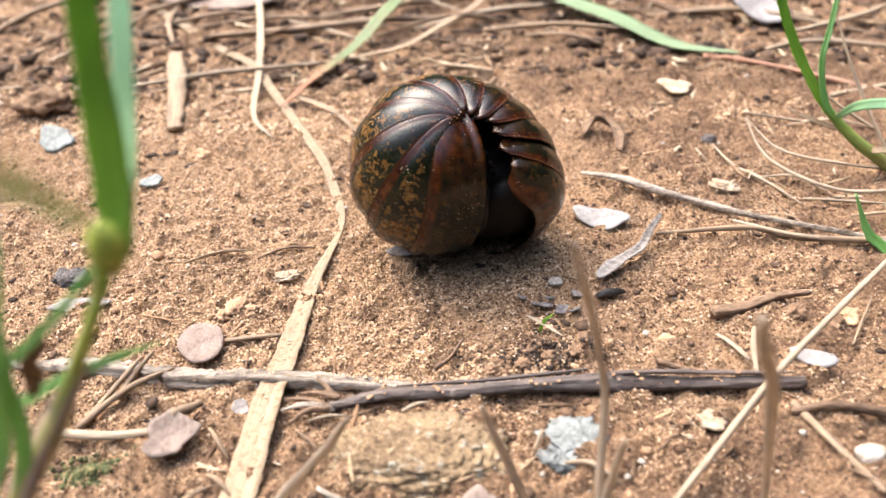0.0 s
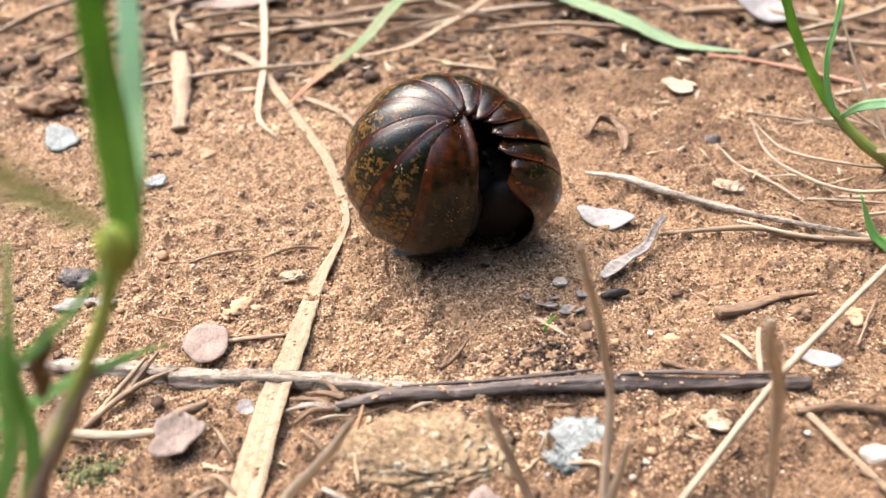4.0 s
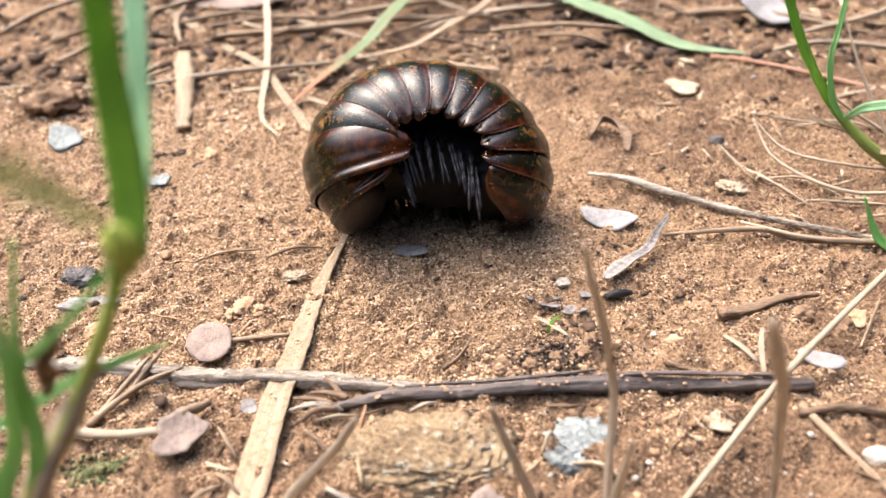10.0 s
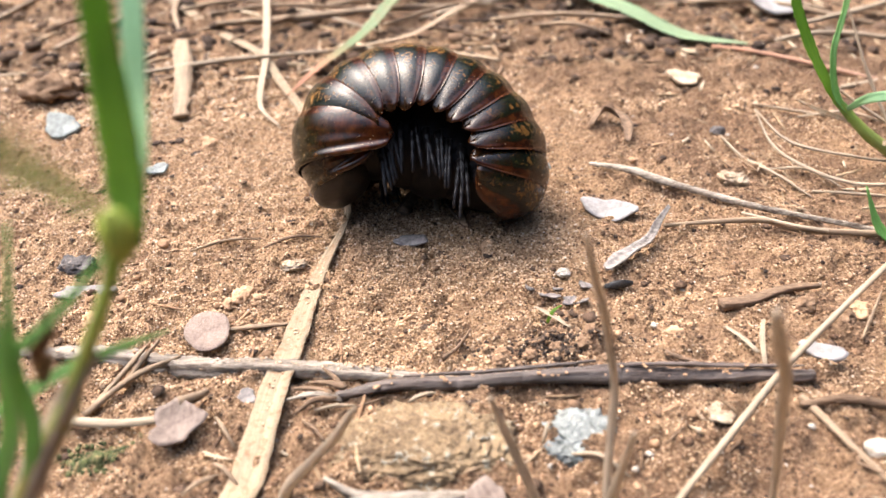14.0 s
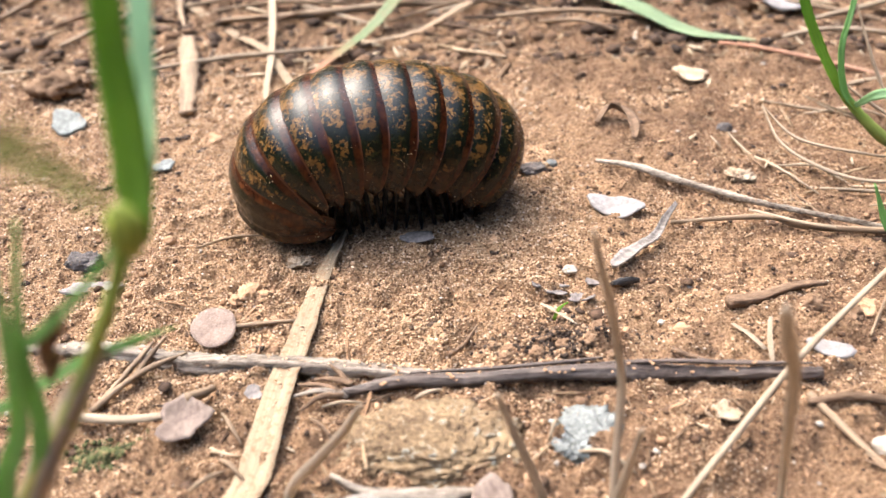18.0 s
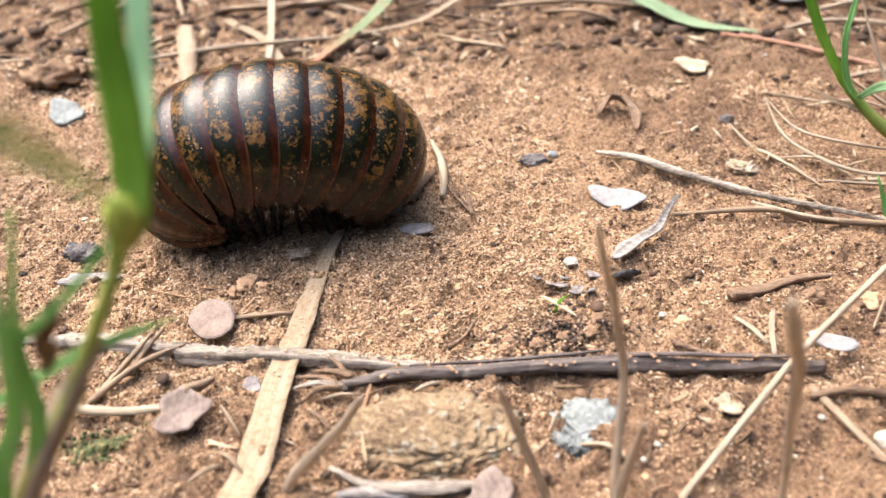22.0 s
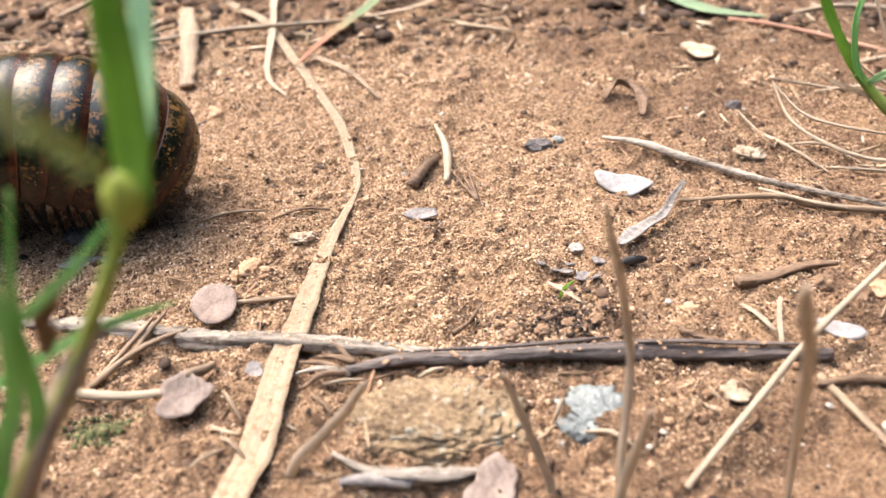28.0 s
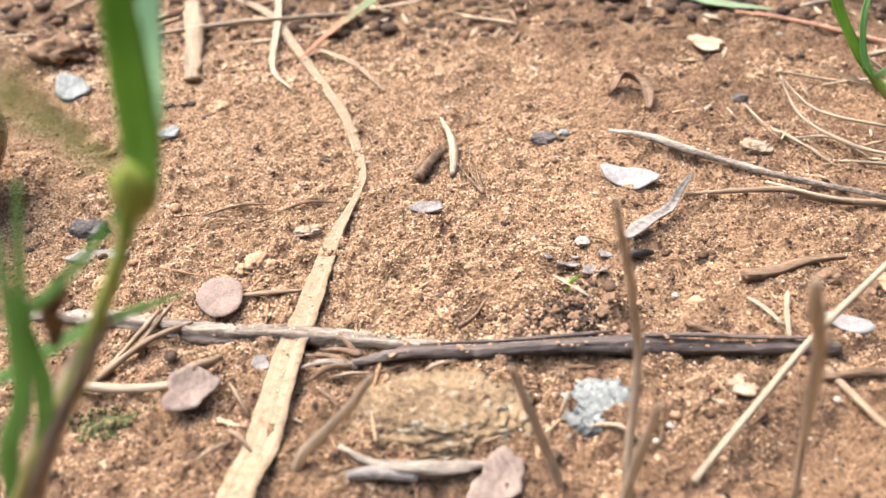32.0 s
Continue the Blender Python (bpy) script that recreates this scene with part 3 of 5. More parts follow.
def lay(name, me, label, category, group=""):
    return tagged(new(name, me), label, category, group)


build_ground()


# ---- the pill millipede ----
PLATES = 12
HIGH, WIDE = 9.8, 10.3          # from the pole line to the back, and to the flank, in mm
GAP, GAP_LEAST, BEND_MOST = 3.1, 0.22, 34.5


def plate_shape(i):
    """Half length at the back and at the flank, scale, and how far round the flank the plate reaches."""
    if i == "collum":
        return 2.5, 2.6, 0.88, 94
    if i == 0:
        return 3.7, 2.5, 1.0, 108
    if i == PLATES - 1:
        return 3.7, 2.7, 0.97, 92
    return 3.9, 1.75, 1.0 - 0.03 * (i == PLATES - 2), 95 + 2 * math.sin(i * 2.1)


def plate_mesh(i, mat):
    """One curved plate of the shell, with thickness and a rolled margin."""
    back, flank, scale, reach = plate_shape(i)
    front = i in (0, "collum")
    na, nu = (56, 24) if front else (40, 18)
    shell = 0.34
    tail = i == PLATES - 1
    verts, uvs = [], []
    for inner in (0, 1):
        for a in range(na + 1):
            q = -1 + 2 * a / na
            psi = radians(reach * q)
            c = max(0.0, math.cos(psi))
            half = flank + (back - flank) * c ** 0.8
            # rounded lobe at the very end of the flank
            half *= 0.16 + 0.84 * max(0.0, 1 - abs(q) ** (9 if front else 7)) ** 0.5
            for k in range(nu + 1):
                u = -1 + 2 * k / nu
                rise = (0.05 if front else 0.26) * u - 0.10 * (u < -0.5) * (abs(u) - 0.5) + 0.24 * max(0.0, math.sin(math.pi * (u + 0.15) / 1.15))
                if front:
                    # a groove and a rolled rim along the front edge and round the lobes
                    edge = min((u + 1) * half, (1 - abs(q)) * radians(reach) * HIGH * 1.1)
                    rise += 0.20 * math.exp(-((edge - 0.35) / 0.4) ** 2) - 0.16 * math.exp(-((edge - 1.15) / 0.35) ** 2)
                else:
                    rise += 0.10 * math.exp(-((1 - u) * half / 0.35) ** 2) - 0.05 * math.exp(-(((1 - u) * half - 0.75) / 0.3) ** 2)
                if k == nu:
                    rise -= 0.12
                bow = (u * half) ** 2 / (2 * HIGH) * 1.15
                r = 1.0
                if tail and u > -0.4:
                    w = (u + 0.4) / 1.4
                    r = math.sqrt(max(0.02, 1 - 0.80 * w * w))
                off = rise - shell * inner * (1 - 0.5 * (k == nu))
                x = u * half * (1.08 if tail and u > 0 else 1.0)
                n = HIGH * scale * math.cos(psi) * r + math.cos(psi) * (off - bow * (not tail))
                y = WIDE * scale * math.sin(psi) * (0.45 + 0.55 * r if tail else 1) + math.sin(psi) * (off - 0.4 * bow)
                verts.append((x * MM, y * MM, n * MM))
                uvs.append((k / nu, a / na))
    m, row = (na + 1) * (nu + 1), nu + 1
    faces = []
    for a in range(na):
        for k in range(nu):
            p = a * row + k
            faces.append((p, p + 1, p + row + 1, p + row))
            faces.append((m + p, m + p + row, m + p + row + 1, m + p + 1))
    for a in range(na):
        for k in (0, nu):
            p = a * row + k
            faces.append((p, p + row, m + p + row, m + p))
    for k in range(nu):
        for a in (0, na):
            p = a * row + k
            faces.append((p, m + p, m + p + 1, p + 1))
    return mesh_of("collum" if i == "collum" else "tergite", verts, faces, mat, True, uvs)


def body_mesh(length, width, low, high):
    """The soft dark underside of one ring: a rounded block inside the plate, enlarged and near black to stand in for
    shade.
    """
    bm = bmesh.new()
    bmesh.ops.create_uvsphere(bm, u_segments=24, v_segments=14, radius=1)
    for v in bm.verts:
        x, y, z = v.co
        z = -abs(z) ** 0.75 if z < 0 else z
        v.co = (x * length * MM, y * width * (1 - 0.16 * max(0.0, -z)) * MM, (1.2 + z * (1.2 - low if z < 0 else high - 1.2)) * MM)
    me = bpy.data.meshes.new("sternite")
    bm.to_mesh(me)
    bm.free()
    me.materials.append(BELLY)
    me.polygons.foreach_set("use_smooth", [True] * len(me.polygons))
    return me


def leg_mesh(side):
    """A short thick jointed leg with a claw, from its hip downwards."""
    pts = [(0, 0, 0), (0, side * 0.6, -0.9), (0, side * 0.85, -2.3), (0.05, side * 0.75, -4.1), (0.1, side * 0.5, -5.6), (0.12, side * 0.2, -6.5)]
    return tube("leg", pts, [0.42, 0.46, 0.27, 0.38, 0.42, 0.24, 0.35, 0.36, 0.21, 0.29, 0.3, 0.17, 0.22, 0.18, 0.04], LEGTIP, 8, 0.05, 3, 0.25)


def head_mesh():
    v, f = ico(4)
    out = []
    for x, y, z in v:
        q = Vector((x, y, z))
        dent = 0.04 * noise.noise(q * 2.5)
        out.append(((x * 2.9 * (1 + dent)) * MM, y * 6.4 * (1 - 0.16 * max(0, -z)) * MM, z * 4.4 * (1 + dent) * MM))
    return mesh_of("head", out, [tuple(k) for k in f.tolist()], CHITIN)


MILLIPEDE = tagged(new("pill_millipede"), "glossy dark brown pill millipede with tan mottled plates on the soil", "millipede")
PLATE = []
LEGS, STERNITES = [], []
BELLYMESH, TAILMESH, LEGMESH = body_mesh(3.7, 5.4, -6.0, 8.2), body_mesh(3.0, 6.0, -3.0, 8.2), {1: leg_mesh(1), -1: leg_mesh(-1)}
for plate in range(PLATES):
    if plate == 0:
        ob = part("thoracic_shield", plate_mesh(0, SHELLPLAIN), MILLIPEDE, "broad smooth brown front shield")
    elif plate == PLATES - 1:
        ob = part("anal_shield", plate_mesh(plate, SHELLTAIL), MILLIPEDE, "domed mottled tail shield")
    else:
        ob = part("tergite", plate_mesh(plate, SHELL), MILLIPEDE)
    PLATE.append(ob)
    under = part("sternite", TAILMESH if plate == PLATES - 1 else BELLYMESH, ob, "dark soft underside enlarged in place of shade")
    if plate < PLATES - 1:
        STERNITES.append((under, plate))
        for k in range(2 if plate else 1):
            for s in (-1, 1):
                leg = part("leg", LEGMESH[s], ob)
                leg.location = ((-0.65 + 1.3 * k) * MM, s * 2.4 * MM, 1.0 * MM)
                LEGS.append((leg, plate * 2 + k, s))
HEAD = part("head", head_mesh(), MILLIPEDE, "black rounded head tucked under the front shield")
part("collum", plate_mesh("collum", SHELLPLAIN), HEAD, "small brown neck plate").matrix_basis = pose(0, 0, -4.4 * MM) @ pose(0, 0, 0, 0, 22, 0)
for s in (-1, 1):
    part("antenna", tube("antenna", [(-0.5, s * 3.6, -2.2), (-0.6, s * 4.6, -3.4), (-0.4, s * 4.4, -5.2), (-0.2, s * 4.0, -6.4)], [0.42, 0.45, 0.42, 0.5, 0.3], LEGTIP, 8, 0.05, 5, 0.35), HEAD)
    part("eye", lump("eye", (0.9, 0.9, 1.3), CHITIN, 2, 2, 0.02), HEAD).location = (-1.6 * MM, s * 4.3 * MM, 0.8 * MM)


def glide(rows, t):
    """Smooth reading of a table whose first column is time."""
    table = np.array(rows, dtype=float)
    ts, vs = table[:, 0], table[:, 1:]
    i = int(np.clip(np.searchsorted(ts, t) - 1, 0, len(ts) - 2))
    slope = np.zeros_like(vs)
    d = np.diff(vs, axis=0) / np.diff(ts)[:, None]
    slope[1:-1] = np.where(d[:-1] * d[1:] > 0, 2 * d[:-1] * d[1:] / (d[:-1] + d[1:] + np.where(d[:-1] + d[1:] == 0, 1, 0)), 0)
    slope[0], slope[-1] = d[0], d[-1]
    h = ts[i + 1] - ts[i]
    q = (t - ts[i]) / h
    return (2 * q ** 3 - 3 * q * q + 1) * vs[i] + (q ** 3 - 2 * q * q + q) * h * slope[i] + (3 * q * q - 2 * q ** 3) * vs[i + 1] + (q ** 3 - q * q) * h * slope[i + 1]


# where the animal lies: seconds, x, y in mm, how far its coil's axis tips up, its heading
WAY = [
    (0, 5.09, 5.36, 58.9, 29), (3, 4.35, 6.02, 57.4, 30.2), (6, 3.45, 6.95, 55.4, 31), (8, 2.2, 9.81, 51.5, 23), (9, 1.51, 11.5, 48.3, 18),
    (11, 1.69, 12.2, 46.3, 7.8), (13, 1.75, 12.9, 46.7, 5.6), (14.5, 0.08, 12.21, 39.5, 4), (16.5, -3.07, 13.49, 5, 9), (17, -3.56, 14.2, -2, 10),
    (19, -9.61, 11.7, -10, 9), (21, -16.09, 10.46, -13, 7), (23, -21.24, 9.33, -16, 6), (25, -29.25, 8.62, -16, 6), (28, -47.65, 8.08, -16, 6),
    (30, -62.03, 8.05, -16, 6), (32, -72.93, 8.03, -16, 6),
]
# how it is curled: seconds, lean of the front plate, bend at the front, middle and tail, lift over the soil
CURL = [
    (0, -160, 36, 26.2, 9, -1.88), (6, -149, 34, 24.6, 9, -2.33), (8, -129, 29, 19.5, 12, -2.33), (9, -94, 24, 15, 19, -3.48), (11, -80, 23, 12.5, 20, -3),
    (13, -80, 23, 12.5, 20, -2.89), (14.5, -81, 24, 11.5, 17, -3.55), (17, -82, 23, 6.2, 10, 1.86), (19, -80, 22, 6.3, 11, 1.57), (23, -79, 22, 6.4, 15, 0.43),
    (32, -79, 22, 6.4, 15, 0.67),
]


def body_pose(t):
    """The root's pose, the plates' poses in its space, and the head's."""
    x, y, tip, turn = glide(WAY, t)
    lean, kf, km, kt, lift = glide(CURL, t)
    s = np.linspace(0, 1, PLATES - 1)
    bend = np.clip(km + (kf - km) * (1 - s) ** 3 + (kt - km) * s ** 3, -2, 40)
    phi = lean + np.concatenate([[0], np.cumsum(bend)])
    gap = GAP * (1 - np.clip(bend, 0, BEND_MOST) / BEND_MOST) + GAP_LEAST
    spots = [np.zeros(2)]
    for i in range(PLATES - 1):
        m = radians((phi[i] + phi[i + 1]) / 2)
        spots.append(spots[-1] + gap[i] * np.array([math.cos(m), -math.sin(m)]))
    spots = np.array(spots)
    spots -= spots.mean(axis=0)
    base = pose(0, 0, 0, 0, 0, turn) @ pose(0, 0, 0, -tip, 0, 0)
    plates = [pose(p[0] * MM, 0, p[1] * MM, 0, f, 0) for p, f in zip(spots, phi)]
    low = 1e9
    for i, m in enumerate(plates):
        back, flank, scale, reach = plate_shape(i)
        for a in range(-90, 91, 15):
            for u in (-1, 0, 1):
                c = math.cos(radians(a))
                q = base @ m @ Vector((u * (flank + (back - flank) * c) * MM, WIDE * scale * math.sin(radians(a)) * MM, HIGH * scale * c * (1 - 0.03 * abs(u)) * MM))
                low = min(low, q.z)
    root = Matrix.Translation((x * MM, y * MM, lift * MM - low)) @ base
    head = plates[0] @ pose(-0.8 * MM, 0, 0, 0, -22 - 24 * min(1.0, max(0.0, (t - 5.0) / 3.0)) + 20 * upright(t), 0) @ pose(0, 0, (4.4 - upright(t)) * MM)
    return root, plates, head


def spread_phi(t, i):
    """How far plate i leans from upright at t, in degrees."""
    lean, kf, km, kt, lift = glide(CURL, t)
    s = np.linspace(0, 1, PLATES - 1)
    bend = np.clip(km + (kf - km) * (1 - s) ** 3 + (kt - km) * s ** 3, -2, 40)
    return float(lean + bend[:i].sum())


def upright(t):
    """0 while the animal lies, 1 once it stands."""
    return min(1.0, max(0.0, (t - 14.2) / 2.8))


def stand(t, i):
    """The turn that sets an underside of plate i upright as the animal gets up."""
    return pose(0, 0, 0, 0, -upright(t) * max(-118.0, min(118.0, spread_phi(t, i))), 0)


def motions():
    times = [0.5 * k for k in range(65)]
    poses = [body_pose(t) for t in times]
    walk(MILLIPEDE, [(t, p[0]) for t, p in zip(times, poses)])
    for i, ob in enumerate(PLATE):
        walk(ob, [(t, p[1][i]) for t, p in zip(times, poses)])
    walk(HEAD, [(t, p[2]) for t, p in zip(times, poses)])
    # undersides turn and drop to fill the shaded gap below the body
    for under, index in STERNITES:
        if 2 <= index <= 9:
            walk(under, [(t, stand(t, index) @ pose(0, 0, (-1.0 * upright(t) - 2.6 * min(1.0, max(0.0, (t - 7.5) / 2.5)) * (1 - upright(t))) * MM)) for t in times])
    steps = [0.25 * k for k in range(129)]
    for leg, index, s in LEGS:
        x, y, z = leg.location
        own = random.Random(index * 2 + (s > 0))
        lag, stray, lift = own.uniform(-0.6, 0.6), own.uniform(-5, 5), own.uniform(-0.5, 0.6) * MM
        rows = []
        for t in steps:
            spread_out = min(1.0, max(0.0, (t - 6.5) / 3.5))
            go = min(1.0, max(0.1, (t - 9) / 8))
            phi = max(-118.0, min(118.0, spread_phi(t, index // 2)))
            fan = 0.88 + 0.12 * upright(t)
            swing = -fan * phi * spread_out + 10 * go * math.sin(2 * math.pi * (0.8 * t + index * 0.14) + (0.4 if s > 0 else 0) + lag) + stray * spread_out
            splay = 72 - 60 * spread_out - 2 * upright(t)
            hang = (-1.6 - 0.9 * spread_out) * (1 - upright(t)) * MM
            down = stand(t, index // 2) @ Vector((0, 0, -3.9 * MM * upright(t)))
            rows.append((t, pose(x + down.x, y + s * (2.7 * spread_out + 0.9 * upright(t)) * MM, z + hang + down.z + lift * spread_out, s * splay, swing, 0)))
        walk(leg, rows)


# ---- blades, sticks and stones on the soil ----
def things_on_the_soil():
    # the long dry blade that crosses the ground
    line = [(-18.4, -46.0, 0.6), (-17.2, -37.4, 0.6), (-16.4, -32.4, 0.6), (-15.8, -27.1, 0.7), (-15.3, -20.3, 1.3), (-14.5, -14.4, 0.3), (-13.3, -6.8), (-12.2, 0.6), (-10.3, 7.8), (-10.0, 13.0), (-11.3, 19.5), (-13.5, 27.0), (-17.3, 36.9), (-23.4, 51.7), (-30.2, 64.9), (-37.5, 73.0), (-48.8, 89.1), (-58.8, 102.8)]
    straw = lay("dry_straw", ribbon("dry_straw", on_soil(line, 0.5), [3.2, 3.3, 3.3, 3.2, 3.0, 2.7, 2.3, 1.7, 1.25, 1.2, 1.35, 1.5, 1.6, 1.7, 1.8, 1.9, 2.0, 2.0], STRAW, 0.2, 0.2, (0, 0, 0, 2, 3, 4, 5, 12, 30, 28, 12, 6, 0, 0, 0, 0, 0, 0)), "long flat dry straw blade dusted with soil", "straw")
    # bleached stick and the dark twig beside it
    stick = lay("bleached_stick", tube("bleached_stick", on_soil([(-46, -13), (-33.9, -14.6), (-25.5, -16.0), (-16.1, -17.3), (-6.3, -18.0), (3.4, -19.4)], 0.5), [0.7, 0.95, 1.05, 1.1, 1.0, 0.8, 0.45], WOODPALE, 14, 0.2, 4, 0.4, 0.8), "bleached cracked wooden stick half sunk in soil", "stick")
    twig = tagged(new("dark_twig"), "dark charred twig with a swollen joint and frayed end", "twig")
    part("stem", tube("stem", on_soil([(-9, -21.4), (-3, -21.0), (3.3, -20.8), (12.2, -21.0), (18.1, -21.1), (27.0, -21.0), (34.5, -21.6), (40.1, -22.3)], 0.9), [0.5, 0.62, 0.68, 0.68, 0.68, 0.68, 0.72, 0.78, 1.08, 0.8, 0.7, 0.68, 0.66, 0.6], WOODDARK, 16, 0.13, 8, 0.35), twig)
    part("bark_strip", tube("bark_strip", on_soil([(-2, -19.9, 0.5), (8, -19.8, 0.6), (18, -20.0, 0.6)], 0.8), [0.12, 0.24, 0.26, 0.15], WOODDARK, 8, 0.15, 11), twig)
    part("bark_strip", tube("bark_strip", on_soil([(14, -20.5, 0.75), (24, -20.5, 0.75), (33, -21.1, 0.75), (39, -21.8, 0.6)], 0.9), [0.12, 0.24, 0.26, 0.22, 0.1], WOODDARK, 8, 0.2, 12), twig)
    for k, (a, b) in enumerate([((-9, -21.4), (-13.6, -21.0)), ((-8.5, -21.8), (-14.0, -22.6)), ((-8, -20.6), (-12.2, -19.2)), ((-9, -22.0), (-13, -24.2)), ((-8.4, -20.4), (-10.6, -18.2))]):
        mid = ((a[0] + b[0]) / 2, (a[1] + b[1]) / 2, 0.6)
        part("splinter", tube("splinter", on_soil([a, mid, b], 0.8), [0.36, 0.32, 0.22, 0.1], BROWNBARK if k != 1 else WOODPALE, 7, 0.15, 20 + k), twig, "frayed pale splinter" if k == 1 else "")
    crust = [lump("soil_crust", (0.30, 0.26, 0.16), GRAIN if k else CRUMB, 280 + k, 2, 0.4) for k in range(4)]
    path, _ = spline(on_soil(line[:10], 0.5), 0.5)
    for k in range(90):
        q = random.Random(400 + k)
        spot = path[int(q.random() ** 0.6 * (len(path) - 1))]
        bit = part("soil_crust", crust[k % 4], straw)
        bit.matrix_basis = pose((spot[0] + q.uniform(-0.7, 0.7)) * MM, spot[1] * MM, (spot[2] + 0.12) * MM, 0, 0, q.uniform(0, 360)) @ Matrix.Scale(q.uniform(0.4, 1.1), 4)
    path, _ = spline(on_soil([(-42, -13.5), (-33.9, -14.6), (-25.5, -16.0), (-16.1, -17.3), (-6.3, -18.0), (2, -19.2)], 0.5), 0.4)
    for k in range(70):
        q = random.Random(500 + k)
        spot = path[q.randrange(len(path))]
        side = q.uniform(-0.75, 0.75)
        bit = part("soil_crust", crust[k % 4], stick)
        bit.matrix_basis = pose(spot[0] * MM, (spot[1] + side) * MM, (spot[2] + 0.72 * math.sqrt(1 - side * side)) * MM, 0, 0, q.uniform(0, 360)) @ Matrix.Scale(q.uniform(0.5, 1.5), 4)
    for k in range(34):
        q = random.Random(300 + k)
        x = q.uniform(-6, 39)
        s = q.uniform(0.2, 0.42)
        bit = part("soil_crust", lump("soil_crust", (s * 1.3, s, s * 0.7), CRUMB, 300 + k, 2, 0.4), twig)
        bit.location = (x * MM, (-21.2 + q.uniform(-0.5, 0.4)) * MM, (ground_at(x, -21.2) + 1.72) * MM)
    # stones
    place("flat_stone", lump("flat_stone", (15.5, 10, 3.6), STONE, 3, 6, 0.24, 0.6, 0.5), 0.2, -28.6, -0.9, "flat tan stone with a grey-green top set in soil", "stone", (6, 3, -4))
    place("blue_stone", lump("blue_stone", (7.0, 6.0, 2.0), STONEBLUE, 5, 5, 0.36, 0.8, 0.5), 15.3, -27.9, -0.4, "pale blue-grey stone set in soil", "stone", (8, 0, 20))
    place("pale_stone", lump("pale_stone", (3.0, 2.0, 1.4), STONEWHITE, 9, 3, 0.2, 0.4), 43.2, -31.0, 0.2, "small cream stone in the soil", "stone")
    place("pale_fragment", flake("pale_fragment", (3.6, 2.2), CREAMCRUST, 4, 0.6, 0.2, 0.35), 29.2, -26.0, 0.2, "whitish rotten wood fragment on dark soil", "wood fragment", (8, 5, -20))
    # leaf scraps and chips
    place("round_leaf", flake("round_leaf", (5.2, 5.6), PINKLEAF, 7, 0.4, 0.12, 0.06), -24.3, -11.3, 1.35, "round pinkish tan leaf scrap lying flat", "leaf", (10, 0, 10))
    place("white_leaf", flake("white_leaf", (6.6, 4.0), WHITELEAF, 12, 0.5, 0.25, 0.22), 24.9, 9.8, 0.6, "white bleached leaf scrap on the sand", "leaf", (14, 4, -12))
    place("white_sliver", flake("white_sliver", (5.2, 1.9), WHITELEAF, 15, 0.7, 0.3, 0.15), 42.1, -19.2, 0.5, "white curved sliver of shell-like bark", "wood fragment", (12, 0, -22))
    place("grey_flake", flake("grey_flake", (4.6, 2.0), DARKLEAF, 21, 0.35, 0.2, 0.15), -1.3, 3.6, 0.35, "small dark grey leaf flake", "leaf", (6, 0, 3))
    place("white_chip", lump("white_chip", (1.6, 1.3, 0.8), STONEWHITE, 31, 4, 0.45, 0.8, 0.5), 17.2, -3.3, 0.5, "tiny white stone chip on sand", "stone")
    place("pebble", lump("pebble", (3.1, 1.8, 0.9), CREAMCRUST, 33, 4, 0.5, 0.6, 0.5), -16.4, 1.2, 0.35, "small flat cream pebble in the sand", "pebble", (0, 0, 10))
    place("pebble", lump("pebble", (1.6, 1.5, 1.4), CRUMB, 35, 3, 0.2), -34.1, 7.4, 0.5, "round brown soil pebble", "pebble")
    place("pebble", lump("pebble", (4.2, 3.2, 2.4), DARKSTONE, 36, 4, 0.4, 0.7, 0.4), -44.2, 3.4, 0.5, "dark grey pebble crusted with soil", "pebble")
    place("pebble", lump("pebble", (2.4, 2.2, 2.0), DARKSTONE, 37, 3, 0.3, 0.6), 46.8, 34.1, 0.5, "dark purple-grey pebble on soil", "pebble")
    place("pebble", lump("pebble", (3.4, 2.6, 2.2), CREAMCRUST, 38, 4, 0.6, 0.3, 0.6), 43.7, 16.6, 0.3, "lumpy cream pebble in crumbly soil", "pebble")
    place("pebble", lump("pebble", (1.7, 1.4, 1.2), STONEBLUE, 39, 3, 0.2, 0.4), 17.9, 21.7, 0.4, "tiny pale blue pebble on soil", "pebble")
    place("pebble", lump("pebble", (3.8, 2.4, 1.4), DARKSTONE, 40, 4, 0.5, 0.3, 0.4), 15.0, 20.2, -0.1, "flat brown soil pebble pressed into soil", "pebble")
    place("blue_chip", flake("blue_chip", (3.4, 2.2), STONEBLUE, 41, 0.5, 0.1, 0.2), -39.3, 25.6, 0.4, "pale blue-white chip on the sand", "stone", (12, 0, 15))
    place("white_chip", flake("white_chip", (5.6, 5.6), STONEBLUE, 42, 0.7, 0.1, 0.25), -58.2, 39.5, 0.6, "pale blue-white stone chip", "stone", (15, 0, 35))
    place("grey_patch", flake("grey_patch", (6.5, 2.6), STONEGREY, 44, 0.6, 0.1, 0.3), -41.6, -1.8, 0.1, "pale grey stone flush with the sand", "stone")
    place("far_leaf", flake("far_leaf", (11, 12), WHITELEAF, 45, 0.7, 0.3, 0.2), 68.5, 79.5, 2.0, "whitish dry leaf scrap propped on debris", "leaf", (28, 8, 20))
    place("pale_scrap", flake("pale_scrap", (6.4, 3.4), CREAMCRUST, 47, 0.5, 0.2, 0.25), 45.3, 50.2, 0.6, "pale leaf scrap lying on soil", "leaf", (8, 4, -35))
